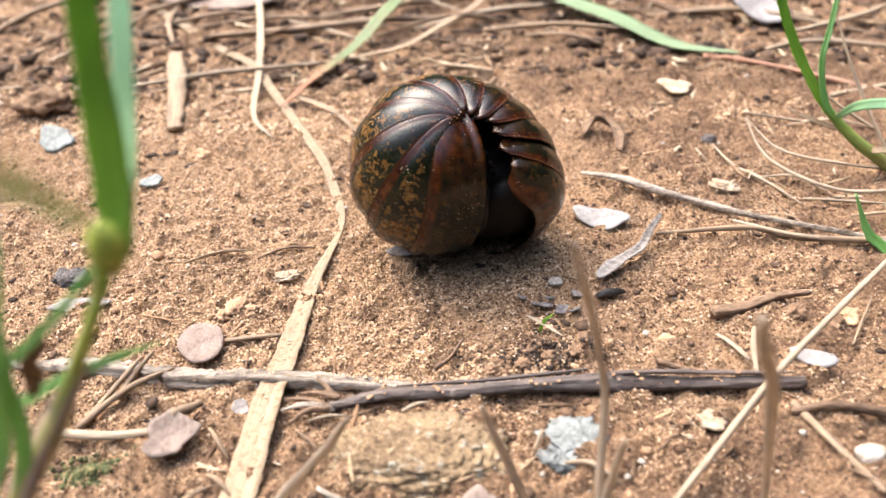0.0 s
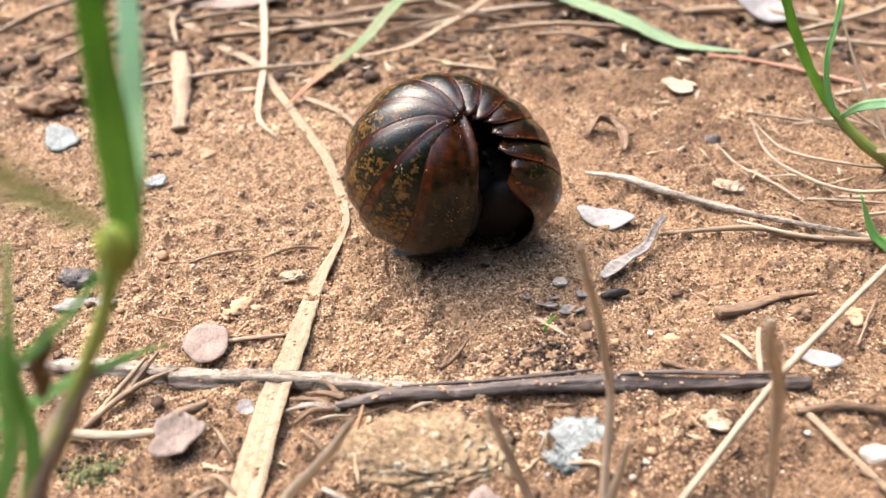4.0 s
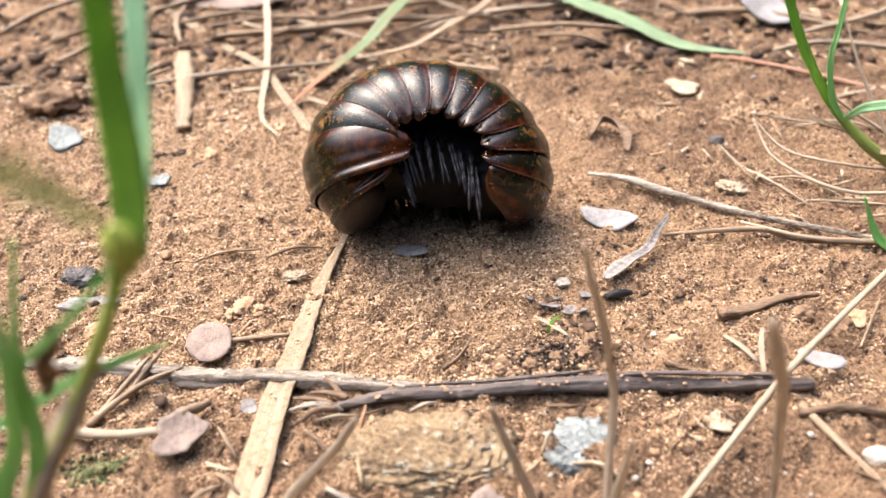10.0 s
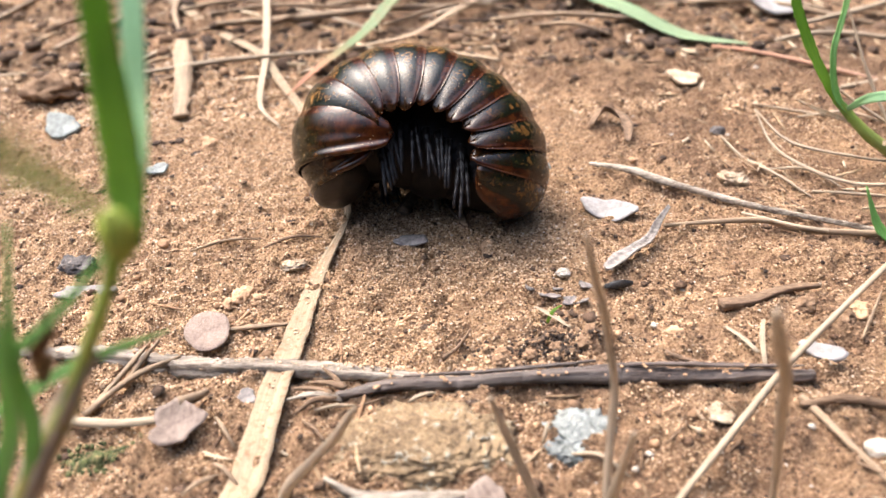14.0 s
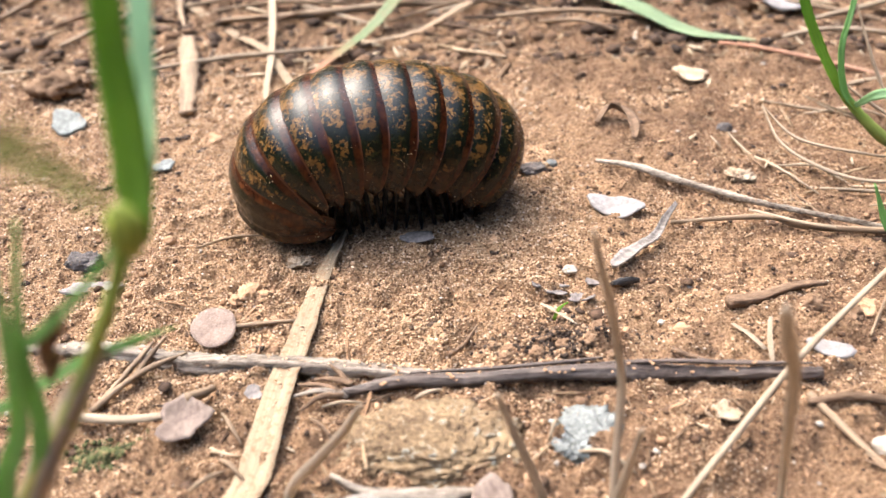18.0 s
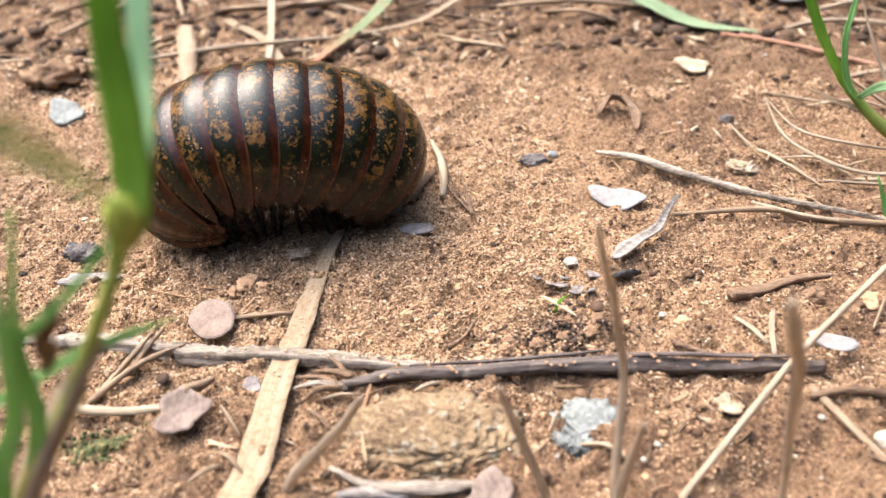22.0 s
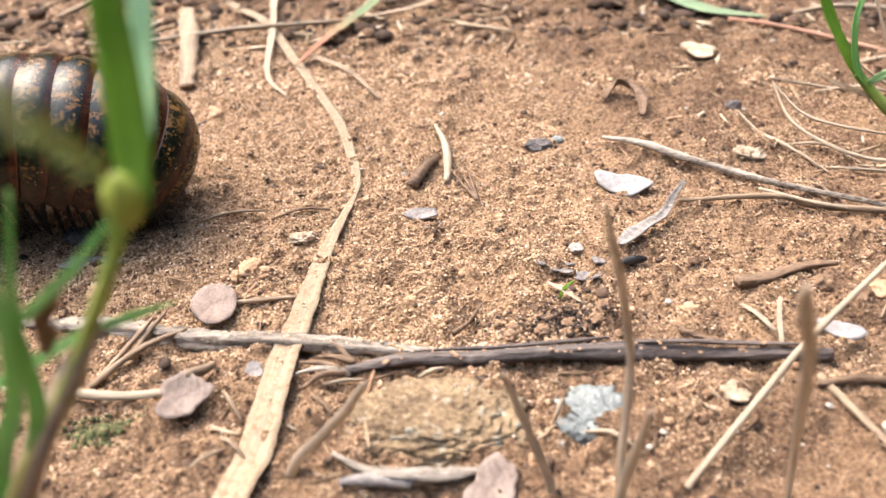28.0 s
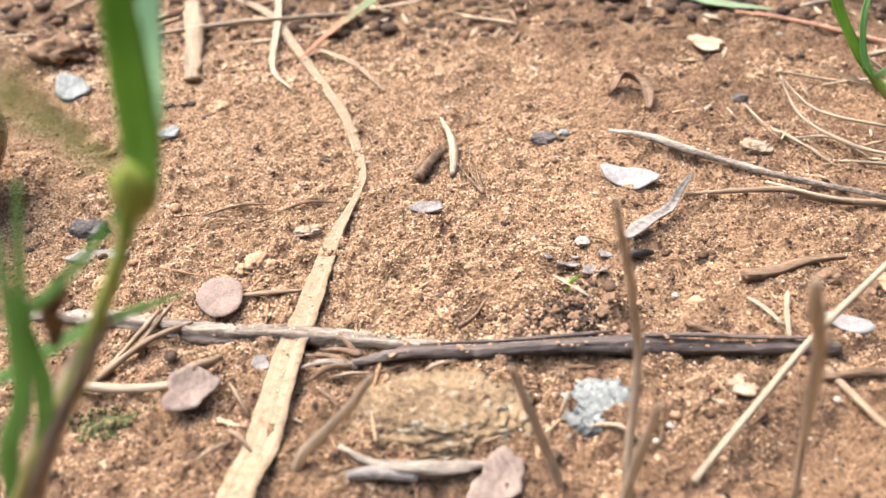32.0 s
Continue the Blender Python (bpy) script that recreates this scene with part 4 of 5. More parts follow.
    place("pink_leaf", flake("pink_leaf", (30, 12), PINKLEAF, 48, 0.6, 0.15, 0.15), -44, 104, 1.8, "large pinkish dead leaf lying flat", "leaf", (12, 0, -10))
    place("dead_leaf", flake("dead_leaf", (5.2, 4.6), BROWNLEAF, 51, 0.35, 0.3, 0.3), -24.4, -25.6, 0.9, "curled brown dead leaf scrap", "leaf", (15, 10, 20))
    place("leaf_scrap", flake("leaf_scrap", (2.0, 1.8), DARKLEAF, 52, 0.3, 0.2, 0.2), -18.3, -21.2, 0.4, "dark grey leaf scrap beside the straw", "leaf", (20, 0, 0))
    place("leaf_scrap", flake("leaf_scrap", (6.0, 4.0), BROWNLEAF, 53, 0.4, 0.3, 0.3), 5.0, -36.2, 0.6, "brown leaf scrap on dark soil", "leaf", (10, -12, 30))
    # curled grey bark, charcoal and small litter
    lay("curled_bark", ribbon("curled_bark", on_soil([(32.4, 8.2, 1.6), (30.4, 5.2, 1.6), (28.5, 2.0, 1.0), (26.0, -0.5, 0.7), (23.8, -2.6, 0.5), (21.9, -4.9, 0.4)], 0.6), [0.5, 0.9, 1.2, 1.5, 1.8, 1.1], GREYBARK, 0.5, 0.8, (40, 20, 10, -10, 0, 10)), "curled grey strip of bark", "bark")
    lay("charcoal_piece", tube("charcoal_piece", on_soil([(21.4, -7.0), (23, -6.5), (24.8, -6.0)], 0.7), [0.3, 0.6, 0.55, 0.3], CHARCOAL, 9, 0.2, 61), "small black piece of charcoal", "charcoal")
    for k, (x, y, w, d) in enumerate([(14.9, -7.4, 2.3, 1.4), (17.2, -8.2, 2.1, 1.6), (19.4, -5.6, 1.8, 1.5), (12.6, -6.6, 1.4, 1.1), (16.0, -6.0, 1.2, 0.8), (18.3, -9.6, 1.5, 0.9)]):
        place("leaf_fragment", flake("leaf_fragment", (w, d), DARKLEAF, 70 + k, 0.3, 0.35, 0.4), x, y, 0.4, "torn dark leaf fragment among humus", "leaf", (10 * k - 12, 8, 40 * k), "humus litter")
    lay("green_sprout", ribbon("green_sprout", on_soil([(12.8, -10.0, 0.2), (14.5, -12.2, 0.5), (16.2, -14.6, 0.1)], 0.6), [0.25, 0.6, 0.5, 0.2], STRAWPALE, 0.12, 0.3), "tiny pale straw bit with a green shoot", "straw")
    lay("green_shoot", ribbon("green_shoot", on_soil([(14.0, -12.4, 0.2), (14.6, -11.9, 1.0), (15.6, -11.7, 1.5)], 0.4), [0.4, 0.5, 0.1], GREEN, 0.1, 0.3), "tiny green shoot in soil", "sprout")
    lay("crusted_twig", tube("crusted_twig", on_soil([(34.0, -10.3), (37.7, -9.6), (42.0, -8.6), (46.4, -7.5, 0.4)], 0.7), [0.55, 0.5, 0.42, 0.36, 0.2], BROWNBARK, 10, 0.25, 63), "brown twig crusted with soil", "twig")
    lay("fine_twig", tube("fine_twig", on_soil([(-22.4, -10.7, 0.2), (-19, -10.3), (-15.4, -10.0)], 0.5), [0.3, 0.35, 0.3, 0.2], STRAWDIM, 7, 0.12, 64), "thin straw twig on the sand", "twig")
    lay("fine_twig", tube("fine_twig", on_soil([(2.2, -17.0, 0.6), (3.8, -14.9, 0.8), (5.4, -13.1, 1.2)], 0.3), [0.3, 0.25, 0.15], BROWNBARK, 7, 0.12, 65), "thin brown twig leaning on the dark twig", "twig")
    lay("fine_twig", tube("fine_twig", on_soil([(26, -17.4), (28, -18.8), (29.6, -20)], 0.4), [0.35, 0.3, 0.2], BROWNBARK, 7, 0.15, 66), "thin weathered twig on soil", "twig")
    lay("straw_bit", ribbon("straw_bit", on_soil([(33.4, -14.0, 0.2), (34.3, -16.6, 0.2), (35.2, -19.2, 0.6)], 0.5), [0.4, 0.6, 0.5], STRAWPALE), "short bleached straw on sand", "straw")
    lay("straw_bit", ribbon("straw_bit", on_soil([(37.6, -13.8, 0.8), (36.4, -17.0, 0.5), (35.6, -20.6, 0.3)], 0.6), [0.4, 0.6, 0.5], STRAWPALE), "short bleached straw leaning on the twig", "straw")
    # the pale straws that cross in front
    lay("straw_stalk", tube("straw_stalk", [(54.0, -8.6, 6.2), (45.0, -16.2, 5.6), (36.1, -23.9, 4.6), (30.0, -29.5, 2.8), (24.0, -35.0, 0.7), (22.0, -37, 0.1)], [0.3, 0.34, 0.34, 0.32], STRAWPALE, 9, 0.05, 67, 0.8), "thin pale straw stalk leaning over the twig", "straw")
    lay("fine_twig", tube("fine_twig", on_soil([(38.0, -24.6), (39.9, -29.8, 0.3), (42.3, -35.8)], 0.5), [0.35, 0.35, 0.3], STRAWDIM, 7, 0.12, 68), "thin brown straw on dark soil", "twig")
    # bark-coloured rod added in place of a darkish ridge of soil
    lay("dark_ridge", tube("dark_ridge", on_soil([(37.5, -25.6), (42, -26.2), (50, -27.2)], 0.3), [0.35, 0.45, 0.5], BROWNBARK, 9, 0.2, 69), "low darkish ridge in the soil", "stick")
    # straw and litter at the far edge
    lay("dry_straw", ribbon("dry_straw", on_soil([(-34.7, 103.7, 1.5), (-30.8, 81.6, 2.5), (-28.4, 62.2, 1.2), (-26.9, 45.0, 0.2), (-22.4, 35.5)], 0.8), [1.3, 1.4, 1.2, 0.9, 0.4], STRAWPALE, 0.2, 0.3), "pale narrow dry grass blade", "straw")
    lay("wood_chip", tube("wood_chip", on_soil([(-45.6, 70.5), (-42.4, 57, 0.4), (-39.5, 42.0)], 1.0), [1.1, 1.6, 1.4, 1.3], STRAWDIM, 9, 0.25, 71, 0.6, 0.35), "short flat pale wood chip", "wood fragment")
    lay("straw_stalk", tube("straw_stalk", on_soil([(-52, 58.6), (-35.3, 60.9, 0.6), (-17.0, 63.4, 0.8)], 0.8), [0.35, 0.45, 0.3], STRAWPALE, 8, 0.14, 72), "thin dry stalk lying on soil", "straw")
    lay("dry_straw", ribbon("dry_straw", on_soil([(-14.7, 63.9), (-2.1, 68.7, 1.0), (5.6, 75.4, 2.0), (12, 85, 2.2), (18.6, 95.7, 2.5), (24, 108, 3)], 1.0), [0.8, 1.2, 1.5, 1.6, 1.6, 1.5], STRAWDIM, 0.25, 0.3), "dry tan blade over the litter", "straw")
    lay("straw_stalk", tube("straw_stalk", on_soil([(-40, 76.0), (-24.0, 80.9, 0.8), (-6.9, 83.7, 1.0), (8, 86)], 1.0), [0.5, 0.7, 0.6, 0.4], STRAWDIM, 8, 0.14, 73), "dry grey-brown stalk over litter", "straw")
    lay("yellowing_grass", ribbon("yellowing_grass", on_soil([(4, 103, 6), (0.7, 96.0, 5), (-5.7, 80.4, 3.2), (-10.8, 69.5, 2.0), (-18.2, 56.4, 1.2), (-22.7, 47.8, 0.4)], 0.8), [2.2, 2.6, 2.8, 2.2, 1.4, 0.4], TANBLADE, 0.2, 0.35), "green grass blade yellowing to an orange tip", "grass")
    lay("straw_bit", ribbon("straw_bit", on_soil([(-20.8, 52.2, 0.5), (-13.7, 44.9, 0.3), (-8.0, 35.8)], 0.6), [1.0, 1.1, 0.5], STRAWDIM, 0.15, 0.3), "short dry blade on the sand", "straw")
    far = [((-62, 96), (-20, 112), 0.8), ((-55, 88), (-30, 92), 0.6), ((-70, 70), (-58, 96), 0.9), ((-20, 92), (20, 100), 0.8), ((0, 84), (34, 90), 0.9), ((-26, 88), (-8, 74), 0.5), ((14, 78), (48, 72), 0.7), ((30, 92), (60, 96), 0.9), ((48, 84), (88, 70), 0.8), ((62, 62), (92, 60), 0.6), ((-48, 78), (-52, 100), 0.7), ((-90, 88), (-66, 112), 0.9), ((40, 98), (54, 80), 0.6), ((-14, 104), (10, 90), 0.5), ((22, 74), (36, 66), 0.5), ((70, 44), (95, 52), 0.6), ((-44, 84), (-14, 90), 0.6), ((-8, 78), (22, 82), 0.6), ((-36, 70), (-20, 84), 0.4), ((2, 98), (40, 104), 0.7), ((-76, 82), (-50, 82), 0.6), ((36, 84), (66, 80), 0.5), ((54, 92), (84, 98), 0.8), ((-64, 106), (-30, 118), 0.9), ((-6, 72), (14, 68), 0.4), ((72, 70), (98, 84), 0.7)]
    rng = random.Random(5)
    for k, (a, b, r) in enumerate(far):
        mid = ((a[0] + b[0]) / 2 + rng.uniform(-3, 3), (a[1] + b[1]) / 2 + rng.uniform(-3, 3), rng.uniform(0.4, 2.0))
        lay("dry_stalk", tube("dry_stalk", on_soil([a, mid, b], 0.8), [r * 0.5, r * 0.75, r * 0.7, r * 0.4], rng.choice((STRAWDIM, STRAWDIM, BROWNBARK, STRAWPALE)), 7, 0.12, 80 + k, 1.0), "weathered dry stalk in the litter", "straw", "far litter stalks")
    lay("fallen_grass", ribbon("fallen_grass", on_soil([(12, 120, 6), (23.8, 98.7, 4.5), (30.9, 87.5, 3.2), (40.1, 74.1, 2.0), (49.0, 65.4, 1.0), (59.5, 60.4, 0.3)], 0.8), [4.2, 4.8, 5.0, 4.6, 3.8, 0.7], DULLGREEN, 0.25, 0.3), "broad pale green grass blade lying over", "grass")
    lay("russet_straw", tube("russet_straw", on_soil([(53.3, 61.4), (59.6, 58.0, 0.3), (67.8, 52.6, 0.4), (78.5, 44.0), (90, 36)], 0.7), [0.35, 0.42, 0.38, 0.3], REDSTRAW, 8, 0.08, 98, 0.8), "russet dry straw on the soil", "straw")
    # right-hand litter
    lay("bleached_twig", tube("bleached_twig", on_soil([(24.0, 20.4), (29, 17.8, 0.2), (34.5, 14.9, 0.3), (44.5, 9.2, 0.3), (56.7, 2.3), (66, -3)], 0.8), [0.2, 0.42, 0.5, 0.42, 0.34, 0.28, 0.25], WOODPALE, 10, 0.16, 99), "bleached thin twig on the soil", "twig")
    lay("straw_stalk", tube("straw_stalk", on_soil([(31.6, 6.5), (43.4, 5.7, 0.3), (47.8, 3.8, 0.3), (58, 1.2)], 0.6), [0.25, 0.35, 0.45, 0.4], STRAWDIM, 8, 0.08, 100), "thin dry straw on the soil", "straw")
    lay("straw_stalk", tube("straw_stalk", on_soil([(42.0, 7.6, 0.4), (47.6, 3.1, 0.4), (54, 2.8, 0.2), (61, 2.4)], 0.8), [0.2, 0.28, 0.28], STRAWPALE, 8, 0.08, 101), "thin pale straw crossing another", "straw")
    lay("curled_leaf", ribbon("curled_leaf", on_soil([(26.5, 33.0, 0.4), (28.6, 35.0, 1.4), (30.9, 34.0, 1.6), (31.6, 30.8, 0.9), (31.0, 27.4, 0.2)], 0.6), [1.0, 1.8, 2.0, 1.8, 0.8], BROWNBARK, 0.3, 0.7, (20, 40, 20, 0, 0)), "curled brown scrap of bark", "bark")
    lay("pale_twig", tube("pale_twig", on_soil([(0.6, 25.4, 0.6), (2.0, 20, 0.7), (2.3, 15.5, 0.5), (2.0, 10.9)], 0.5), [0.25, 0.55, 0.6, 0.4], STRAWPALE, 8, 0.1, 102), "small bent pale twig on sand", "twig")
    lay("brown_twig", tube("brown_twig", on_soil([(-2.6, 10.2), (-1.2, 13.6, 0.3), (0.8, 17.6, 0.4)], 0.6), [0.8, 0.75, 0.5], BROWNBARK, 8, 0.2, 103), "short dark brown twig on sand", "twig")
    for k, b in enumerate([(2.6, 13.4), (4.2, 12.6), (5.6, 12.0), (5.0, 14.0)]):
        lay("root_fibre", tube("root_fibre", on_soil([(5.8, 6.0), ((5.8 + b[0]) / 2, (6 + b[1]) / 2, 0.5), (*b, 0.6)], 0.3), [0.3, 0.16, 0.08], BROWNBARK, 6, 0.1, 105 + k), "fine brown root fibre on sand", "root", "tuft of root fibres")
    # lower left: fork, stick, moss
    fork = tagged(new("forked_twig"), "small dry forked twig on soil", "twig")
    for k, pts in enumerate([[(-35, -22.4), (-30.5, -18.6, 0.5), (-26.4, -15.4, 1.0)], [(-31.5, -19.4, 0.4), (-30.2, -16.6, 1.0), (-28.8, -13.8, 1.4)], [(-34.6, -22.0), (-31.2, -17.4, 0.8), (-29.8, -15.0, 1.6)]]):
        part("prong", tube("prong", on_soil(pts, 0.6), [0.34, 0.3, 0.27, 0.14], STRAWDIM, 8, 0.12, 110 + k), fork)
    lay("straw_stalk", tube("straw_stalk", on_soil([(-37, -24.3), (-31, -24.8, 0.2), (-26.4, -24.8, 0.4)], 0.7), [0.5, 0.45, 0.4], STRAWPALE, 8, 0.08, 115), "pale dry stalk on the soil", "straw")
    lay("brown_twig", tube("brown_twig", on_soil([(-24.6, -23.4, 0.8), (-23.4, -22.2, 0.9), (-22.4, -20.8, 0.6)], 0.7), [0.6, 0.6, 0.4], STRAWDIM, 8, 0.12, 116), "short weathered twig beside leaf", "twig")
    lay("driftwood", tube("driftwood", on_soil([(-9, -33.4, 0.6), (-6, -34.8, 0.4), (-3.0, -35.2), (1, -34.9, 0.2), (5.2, -34.2)], 0.5), [0.2, 0.4, 0.6, 0.75, 0.7, 0.3], WOODPALE, 10, 0.18, 117), "splintered pale stick on dark soil", "stick")
    lay("driftwood", tube("driftwood", on_soil([(-8.2, -36.2, 0.4), (-5.5, -35.8, 0.4), (-2, -35.8)], 0.5), [0.3, 0.6, 0.5], GREYBARK, 9, 0.18, 118), "short grey splinter of wood", "stick")
    for k, (a, b, m) in enumerate([((-21, -24), (-18.5, -27.5), STRAWDIM), ((-20, -30), (-17, -33), STRAWDIM), ((-12, -25), (-9.5, -28), BROWNBARK), ((-11, -23.6), (-7, -22.6), STRAWPALE), ((-1.5, -22.8), (1.4, -22.2), STRAWPALE), ((14, -30), (19, -33.6), STRAWPALE), ((-22, -34), (-19, -31.8), STRAWDIM), ((11.5, -29), (12.8, -26.6), STRAWPALE), ((40, -33), (46, -38), BROWNBARK), ((48, -16), (53, -9), STRAWDIM), ((52, 14), (64, 10), STRAWPALE), ((47, 24), (53, 12), STRAWPALE), ((50, 20), (58, 14), STRAWPALE), ((46, 30), (49, 20), STRAWPALE), ((52, 3), (50, 12), BROWNBARK), ((-30, 5), (-21, 7), STRAWDIM), ((-20.5, 5.4), (-13, 6.4), BROWNBARK), ((54, 40), (66, 34), STRAWPALE), ((60, 36), (72, 30), STRAWPALE), ((58, 8), (70, 6), STRAWDIM)]):
        mid = ((a[0] + b[0]) / 2, (a[1] + b[1]) / 2, 0.5)
        lay("straw_bit", tube("straw_bit", on_soil([a, mid, b], 0.4), [0.14, 0.24, 0.22, 0.1], m, 7, 0.14, 130 + k), "short dry straw bit on the soil", "straw", "loose straw bits")
    # clods and humus crumbs
    for k, (x, y, s) in enumerate([(9.0, -15.4, 1.7), (11.6, -17.4, 1.4), (14.4, -16.6, 1.3), (17.4, -16.4, 1.6), (19.2, -18.0, 1.4), (8.2, -17.6, 1.3), (18.8, -13.4, 1.5), (43.3, -11.0, 2.2), (47.4, -12.6, 2.4), (49.6, -11.2, 2.6), (-64, 51, 7), (-61, 54, 5), (-21.4, -4.6, 2.6), (-23.2, -5.6, 1.8), (-19.4, -5.8, 1.5), (-39, -6.8, 2.2), (5.6, 41.8, 3.4), (6.2, 45, 2.4), (-33.6, 34, 2.6), (8.4, 3.0, 1.4), (28, -14, 1.6)]):
        place("soil_clod", lump("soil_clod", (s * 1.15, s, s * 0.7), DARKCRUMB if k < 9 or k in (10, 11, 16, 17) else CRUMB, 150 + k, 4, 0.5, 0.0, 0.4), x, y, s * 0.02, "crumbly dark clod of humus" if k < 9 else "crumbly brown soil clod", "soil clod", (0, 0, 37 * k), "soil clods")


# ---- standing stalks and grass ----
def standing_plants():
    lay("dead_stalk", tube("dead_stalk", [(16.4, -37.0, -0.5), (16.3, -35.6, 4), (16.5, -33.6, 12), (15.6, -33.8, 17), (14.5, -34.6, 22), (13.2, -35.6, 26.5), (12.3, -36.4, 30.2)], [0.4, 0.38, 0.33, 0.28, 0.33, 0.3, 0.15], STALK, 9, 0.08, 201), "upright dead brown grass stalk", "stalk")
    lay("dead_stalk", tube("dead_stalk", [(30.4, -38.4, -0.5), (29.4, -38.6, 6), (27.4, -40.5, 14), (25.4, -42.4, 22), (23.6, -43.8, 26.5), (22.4, -44.8, 30)], [0.24, 0.29, 0.34, 0.48, 0.55, 0.3], STALK, 9, 0.08, 202), "upright dead brown grass stalk with a thick tip", "stalk")
    lay("dead_stalk", tube("dead_stalk", [(10.4, -36.8, -0.5), (9.5, -36.5, 3), (7.2, -36.0, 10), (5.9, -35.8, 14)], [0.4, 0.36, 0.34, 0.2], STALK, 9, 0.08, 203), "short leaning dry stalk", "stalk")
    lay("dead_stalk", tube("dead_stalk", [(15.6, -38.8, -0.5), (15.9, -39.1, 6), (16.6, -40.0, 14)], [0.5, 0.42, 0.2], STALK, 9, 0.1, 204), "short dark dead grass stalk", "stalk")
    lay("dead_stalk", tube("dead_stalk", [(-13, -34, -0.5), (-11.9, -34.0, 2), (-7.6, -34.7, 8), (-5.2, -34.6, 12)], [0.5, 0.5, 0.45, 0.25], STALK, 9, 0.1, 205), "short leaning brown stalk", "stalk")
    view = (0.2, -0.75, 0.6)
    tuft = tagged(new("grass_tuft"), "green grass plant with a brown base and broad blades", "grass")
    part("stem", tube("stem", [(-31.5, -51.0, -1.5), (-29.4, -50.4, 7), (-26.7, -49.8, 15.7), (-23.1, -49.5, 22.2), (-19.6, -48.7, 27.6), (-17.5, -48.0, 31.5), (-15.0, -48.0, 36.2), (-13.6, -48.0, 39.5)], [0.7, 0.7, 0.67, 0.70, 0.63, 0.44, 0.37, 0.55], STEM, 9, 0.05, 210), tuft)
    part("node", lump("node", (2.0, 1.8, 3.0), OLIVE, 77, 3, 0.1), tuft, "swollen yellow-green node").location = (-13.6 * MM, -48.0 * MM, 39.6 * MM)
    part("sheath", tube("sheath", [(-30.8, -50.6, -1), (-28.6, -50, 7), (-26.0, -49.2, 16.1), (-22.4, -49.2, 23.3), (-19.0, -48.4, 28.7), (-16.7, -48.0, 31.7)], [0.9, 0.95, 0.96, 0.89, 0.67, 0.15], STALK, 8, 0.1, 211), tuft, "dry brown sheath")
    part("blade", ribbon("blade", [(-13.1, -48.2, 39.0), (-13.1, -46.6, 41.3), (-13.3, -45.0, 44.3), (-13.5, -43.8, 47.0), (-13.5, -42.8, 49.7), (-13.5, -42.1, 51.9)], [1.26, 1.85, 1.85, 1.70, 1.55, 1.48], GREEN, 0.15, 0.25, (0, 0), 0.7, 1, view), tuft)
    part("blade", ribbon("blade", [(-13.2, -46.4, 39.1), (-13.2, -43.8, 41.6), (-13.5, -41.2, 43.6), (-13.6, -39.2, 45.9), (-13.7, -37.4, 48.1), (-13.8, -35.8, 50.0)], [0.59, 0.96, 1.11, 1.18, 1.18, 1.11], GREENPALE, 0.15, 0.25, (0, 0), 0.7, 2, view), tuft)
    part("blade", ribbon("blade", [(-13.3, -47.8, 39.6), (-12.2, -52.6, 44.6), (-10.3, -58.5, 49.3), (-8.1, -64.1, 53.4), (-7.2, -66.5, 55.2)], [0.2, 0.2, 0.2, 0.18], OLIVE, 0.12, 0.4, (0, 0), 0.7, 3, view), tuft)
    head_line, _ = spline([(-13.3, -47.8, 39.6), (-12.2, -52.6, 44.6), (-10.3, -58.5, 49.3), (-8.1, -64.1, 53.4)], 0.9)
    for k, spot in enumerate(head_line[5::2]):
        q = random.Random(600 + k)
        for s in (-1, 1):
            tip = spot + np.array((s * q.uniform(0.5, 1.1) - 0.3, -0.5, q.uniform(0.1, 0.7) + 0.5 * s))
            part("spikelet", ribbon("spikelet", [spot, (spot + tip) / 2 + np.array((0, 0, 0.12)), tip], [0.08, 0.24, 0.06], OLIVE, 0.1, 0.3, (0, 0), 0.3, 40 + k, view), tuft)
    part("blade", ribbon("blade", [(-14.0, -48.0, 39.1), (-16.4, -48.7, 36.5), (-18.7, -48.7, 34.3), (-21.5, -48.7, 32.0)], [0.18, 0.52, 0.59, 0.67], GREENBLUE, 0.12, 0.3, (0, 0), 0.7, 4, view), tuft)
    part("blade", ribbon("blade", [(-24.1, -48.7, 27.6), (-20.0, -45.8, 28.5), (-18.1, -42.1, 26.8), (-17.0, -37.6, 24.0)], [0.67, 0.74, 0.59, 0.11], GREENBLUE, 0.12, 0.3, (0, 0), 0.7, 5, view), tuft)
    part("blade", ribbon("blade", [(-22.7, -49.8, 23.1), (-21.1, -49.5, 27.6), (-20.8, -49.2, 31.3), (-20.4, -48.7, 34.5), (-18.8, -48.0, 40.4)], [0.74, 0.96, 0.74, 0.52, 0.18], GREENBLUE, 0.14, 0.3, (0, 0), 0.7, 6, view), tuft)
    part("blade", ribbon("blade", [(-32.4, -50.8, -1), (-29.8, -50, 7), (-26.7, -49.5, 16.1), (-24.9, -49.5, 22.4), (-22.4, -49.5, 27.3), (-21.0, -49.5, 33.1), (-20.5, -48.7, 37.9)], [0.7, 0.8, 0.89, 1.18, 1.04, 0.74, 0.30], GREENBLUE, 0.14, 0.3, (0, 0), 0.7, 7, view), tuft)
    part("withered_leaf", ribbon("withered_leaf", [(-18.3, -48.3, 35.0), (-19.2, -48.0, 33.5), (-19.8, -48.1, 32.2), (-20.1, -48.0, 31.0), (-20.5, -48.0, 29.5)], [0.44, 1.33, 0.89, 1.26, 0.37], BROWNBARK, 0.2, 0.9, (0, 50, 0, 60, 0), 0.4, 8, view), tuft, "shrivelled brown leaf")
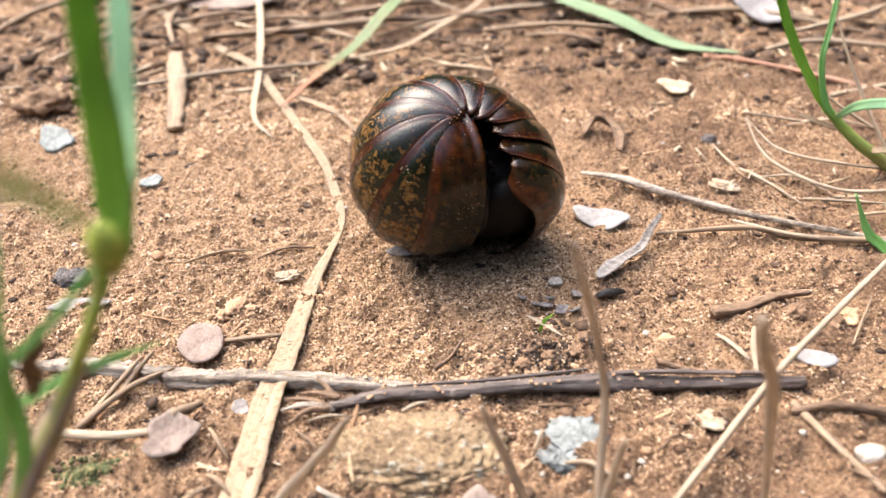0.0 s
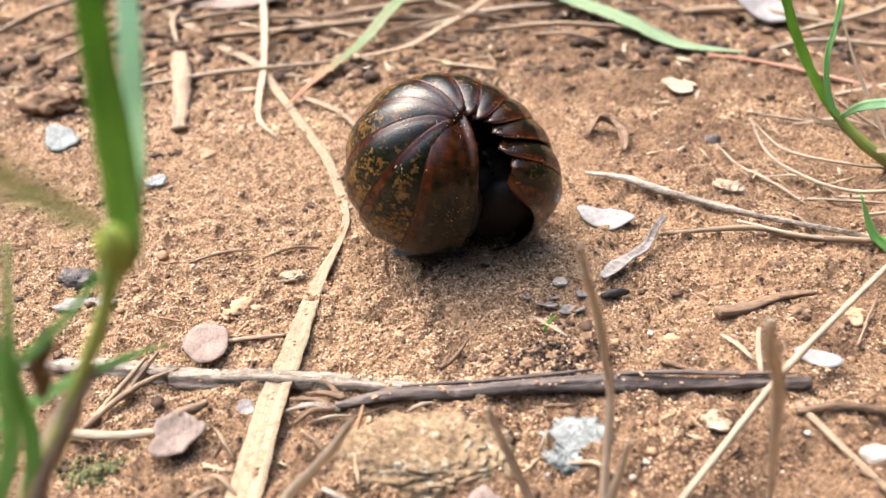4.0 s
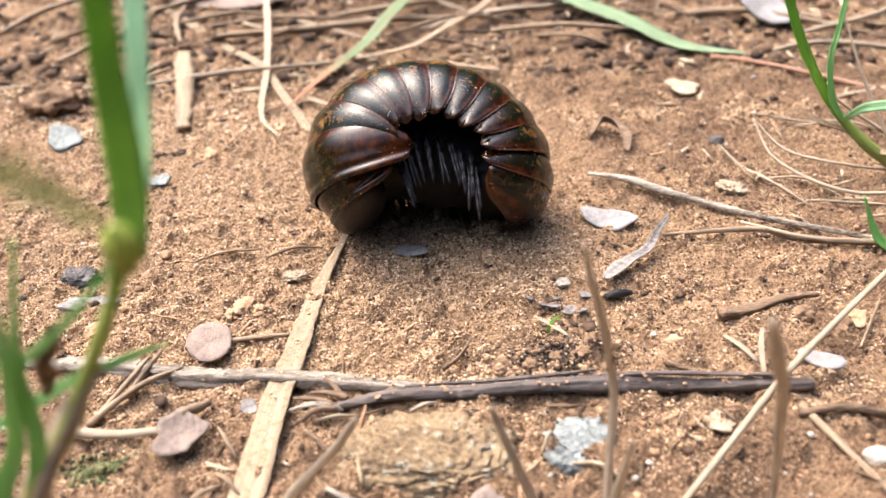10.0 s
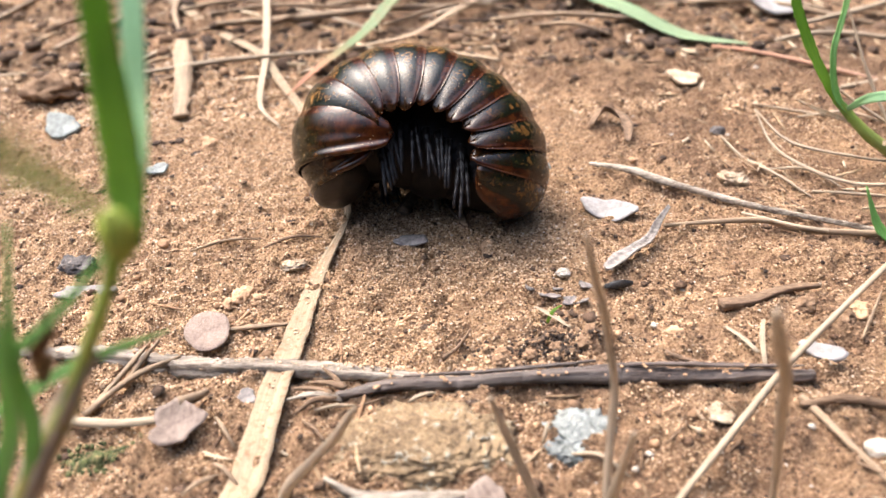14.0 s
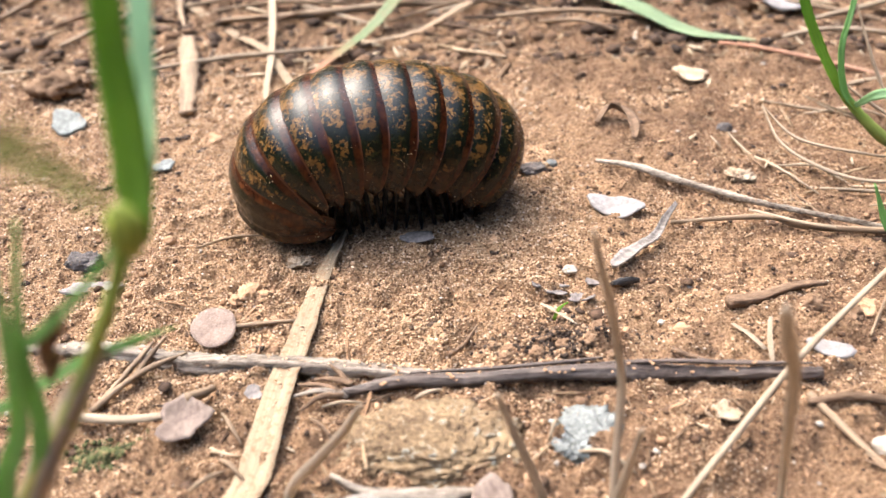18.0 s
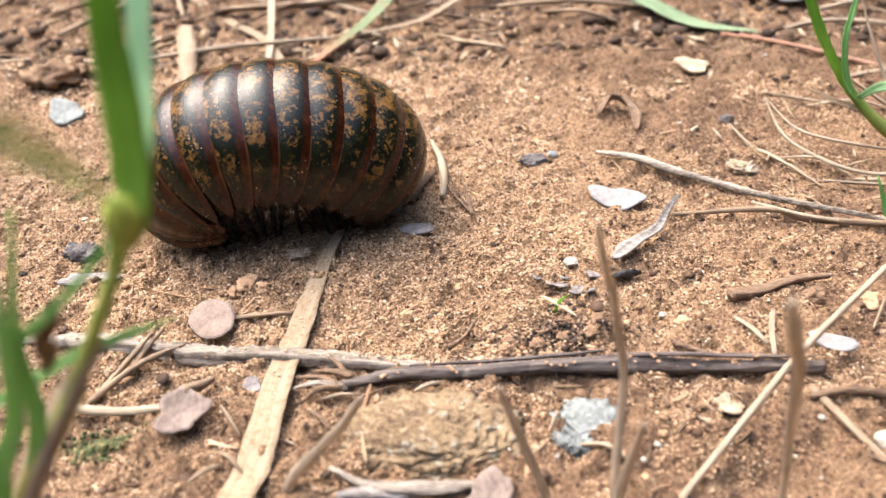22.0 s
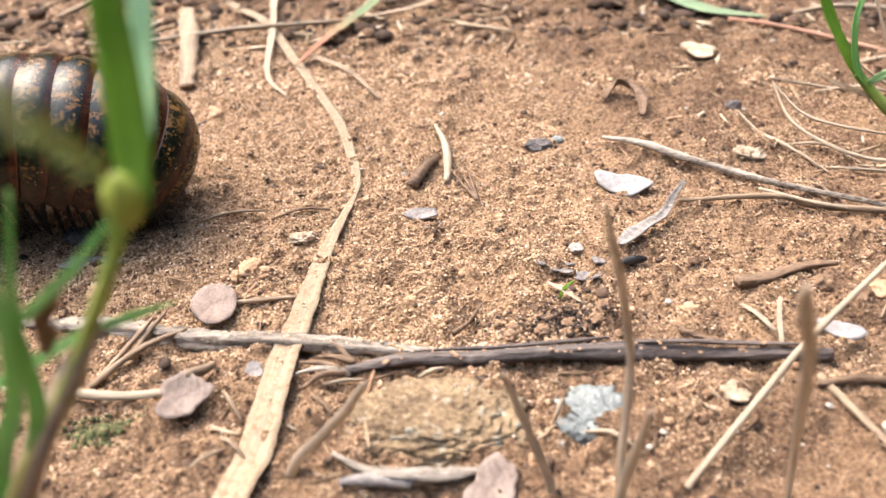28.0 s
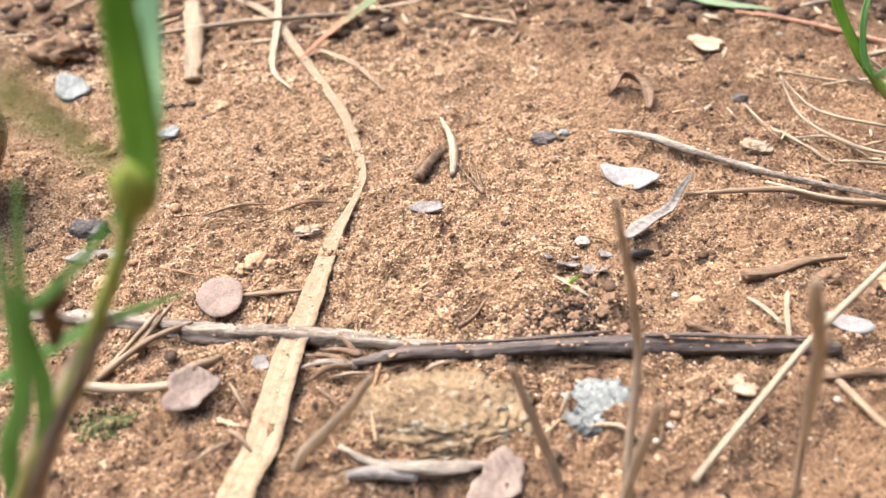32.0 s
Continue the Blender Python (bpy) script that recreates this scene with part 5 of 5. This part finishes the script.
    shoot = tagged(new("grass_tuft"), "green grass shoots among dry straw", "grass")
    part("stem", tube("stem", [(73, 16, -2), (69.7, 18.0, 0), (63.2, 20.0, 4.3), (57.9, 22.0, 9.3)], [0.9, 0.9, 0.8, 0.5], STEM, 9, 0.05, 220), shoot)
    part("blade", ribbon("blade", [(58.6, 21.6, 8.4), (57.0, 22.8, 10.8), (54.6, 26.0, 15.2), (52.6, 28.6, 20), (51.2, 31.0, 25)], [0.9, 1.6, 1.7, 1.6, 1.4], GREEN, 0.14, 0.3, (0, 0), 0.7, 9, view), shoot)
    part("blade", ribbon("blade", [(60.6, 21.0, 7.0), (57.6, 21.6, 10.2), (56.9, 24.0, 15.2), (58.4, 27, 19), (60.4, 31.0, 24)], [0.9, 1.1, 1.0, 0.9, 0.8], GREENBLUE, 0.14, 0.5, (0, 0), 0.7, 10, view), shoot)
    part("blade", ribbon("blade", [(59.4, 21.0, 8.2), (61.6, 20.0, 10.3), (65.8, 18.0, 11.3), (72, 15, 10.6)], [0.6, 1.4, 1.5, 1.0], GREENPALE, 0.14, 0.3, (0, 0), 0.7, 11, view), shoot)
    part("blade", ribbon("blade", [(61.5, 20.6, 6.0), (57.0, 22.2, 7.2), (53.2, 24.0, 8.6)], [0.7, 0.8, 0.15], STRAW, 0.12, 0.4, (0, 0), 0.7, 12, view), shoot, "dry yellow blade")
    part("blade", ribbon("blade", [(64, 19.6, 3.4), (68, 16, 5.2), (74, 13, 5)], [0.7, 0.9, 0.6], STRAW, 0.12, 0.4, (0, 0), 0.7, 13, view), shoot, "dry yellow blade")
    lay("fallen_grass", ribbon("fallen_grass", [(60.4, -1.0, -1.0), (58.2, 0.4, 1.0), (56.4, 1.2, 2.6), (54.6, 3.0, 7.2)], [1.1, 1.4, 1.3, 0.2], GREENBLUE, 0.14, 0.4, (0, 0), 0.5, 14, view), "single green grass blade upright", "grass")
    for k, pts in enumerate([[(68, 20, 0), (60, 17, 3.0), (52, 20, 4.0), (48.6, 26, 6.2)], [(70, 14, 0.2), (58, 12.6, 1.5), (50.4, 19, 3.0), (49, 27, 5.6)], [(72, 30, 0.2), (63, 34, 6), (58.5, 40, 13)], [(70, 24, 0.5), (66, 30, 9), (63, 36, 18)]]):
        lay("straw_stalk", tube("straw_stalk", pts, [0.26, 0.24, 0.2, 0.1], STRAWPALE, 7, 0.14, 230 + k, 0.8), "thin arching dry straw", "straw", "arching dry straws")


def loose_soil():
    scatter("sand_grains", "loose tan sand grains over the soil", "sand", GRAIN, 165000, (-64, 68, -43, 60), (0.08, 0.21), 11, 0, 0.85, 0.38, False, 1)
    scatter("pale_sand_grains", "loose pale sand grains on open sand", "sand", GRAIN, 48000, (-66, 18, -19, 52), (0.09, 0.23), 31, 0, 0.85, 0.36)
    scatter("far_sand_grains", "coarse tan sand grains on farther soil", "sand", GRAIN, 30000, (-105, 105, 40, 122), (0.18, 0.45), 16, 0, 0.85, 0.4, False, 1)
    scatter("soil_crumbs", "loose brown soil crumbs", "soil", CRUMB, 2000, (-90, 95, -44, 110), (0.16, 0.6), 12, 1, 0.75, 0.45)
    scatter("far_crumbs", "coarse dark crumbs of farther soil", "soil", SPECK, 1900, (-105, 105, 58, 122), (0.3, 1.9), 24, 1, 0.6, 0.45)
    scatter("far_litter", "broken brown litter on the farther soil", "litter", LITTER, 700, (-105, 105, 56, 122), (0.22, 0.6), 25, 1, 0.7, 0.1, False, 0, 9)
    scatter("near_litter", "broken litter bits on dark soil", "litter", LITTER, 150, (-42, 62, -45, -22.5), (0.09, 0.26), 27, 1, 0.7, 0.1, False, 0, 9)
    scatter("right_litter", "broken straw litter on crumbly soil", "litter", LITTER, 110, (38, 80, 8, 60), (0.12, 0.3), 26, 1, 0.7, 0.1, False, 0, 12)
    scatter("soil_grains", "dark brown soil grains between the sand", "soil", CRUMB, 62000, (-70, 75, -43, 75), (0.08, 0.27), 17, 0, 0.85, 0.4, False, -1)
    scatter("leaf_flecks", "tiny dark leaf flecks on the sand", "litter", SPECK, 900, (-80, 85, -42, 100), (0.25, 0.9), 18, 1, 0.18, 0.1)
    scatter("pale_flecks", "tiny pale grit flecks on the sand", "litter", STONEWHITE, 260, (-80, 85, -42, 100), (0.15, 0.5), 19, 1, 0.4, 0.3)
    scatter("plant_fibres", "fine broken plant fibres on the soil", "litter", CRUMB, 420, (-80, 85, -43, 105), (0.09, 0.22), 20, 1, 0.8, 0.1, False, 0, 11)
    scatter("humus_crumbs", "dark specks of humus on the sand", "humus", SPECK, 2600, (-80, 85, -42, 100), (0.1, 0.42), 13, 1, 0.7, 0.45)
    scatter("humus_patch", "dark humus crumbs gathered in a hollow", "humus", DARKCRUMB, 1300, (4, 23, -21, -11.5), (0.08, 0.34), 14, 1, 0.8, 0.35, True)
    scatter("moss_patch", "low dull green moss on the soil", "moss", MOSS, 900, (-36.5, -28, -30.5, -25.6), (0.12, 0.32), 15, 1, 0.9, 0.3, True)


things_on_the_soil()
standing_plants()
loose_soil()
motions()
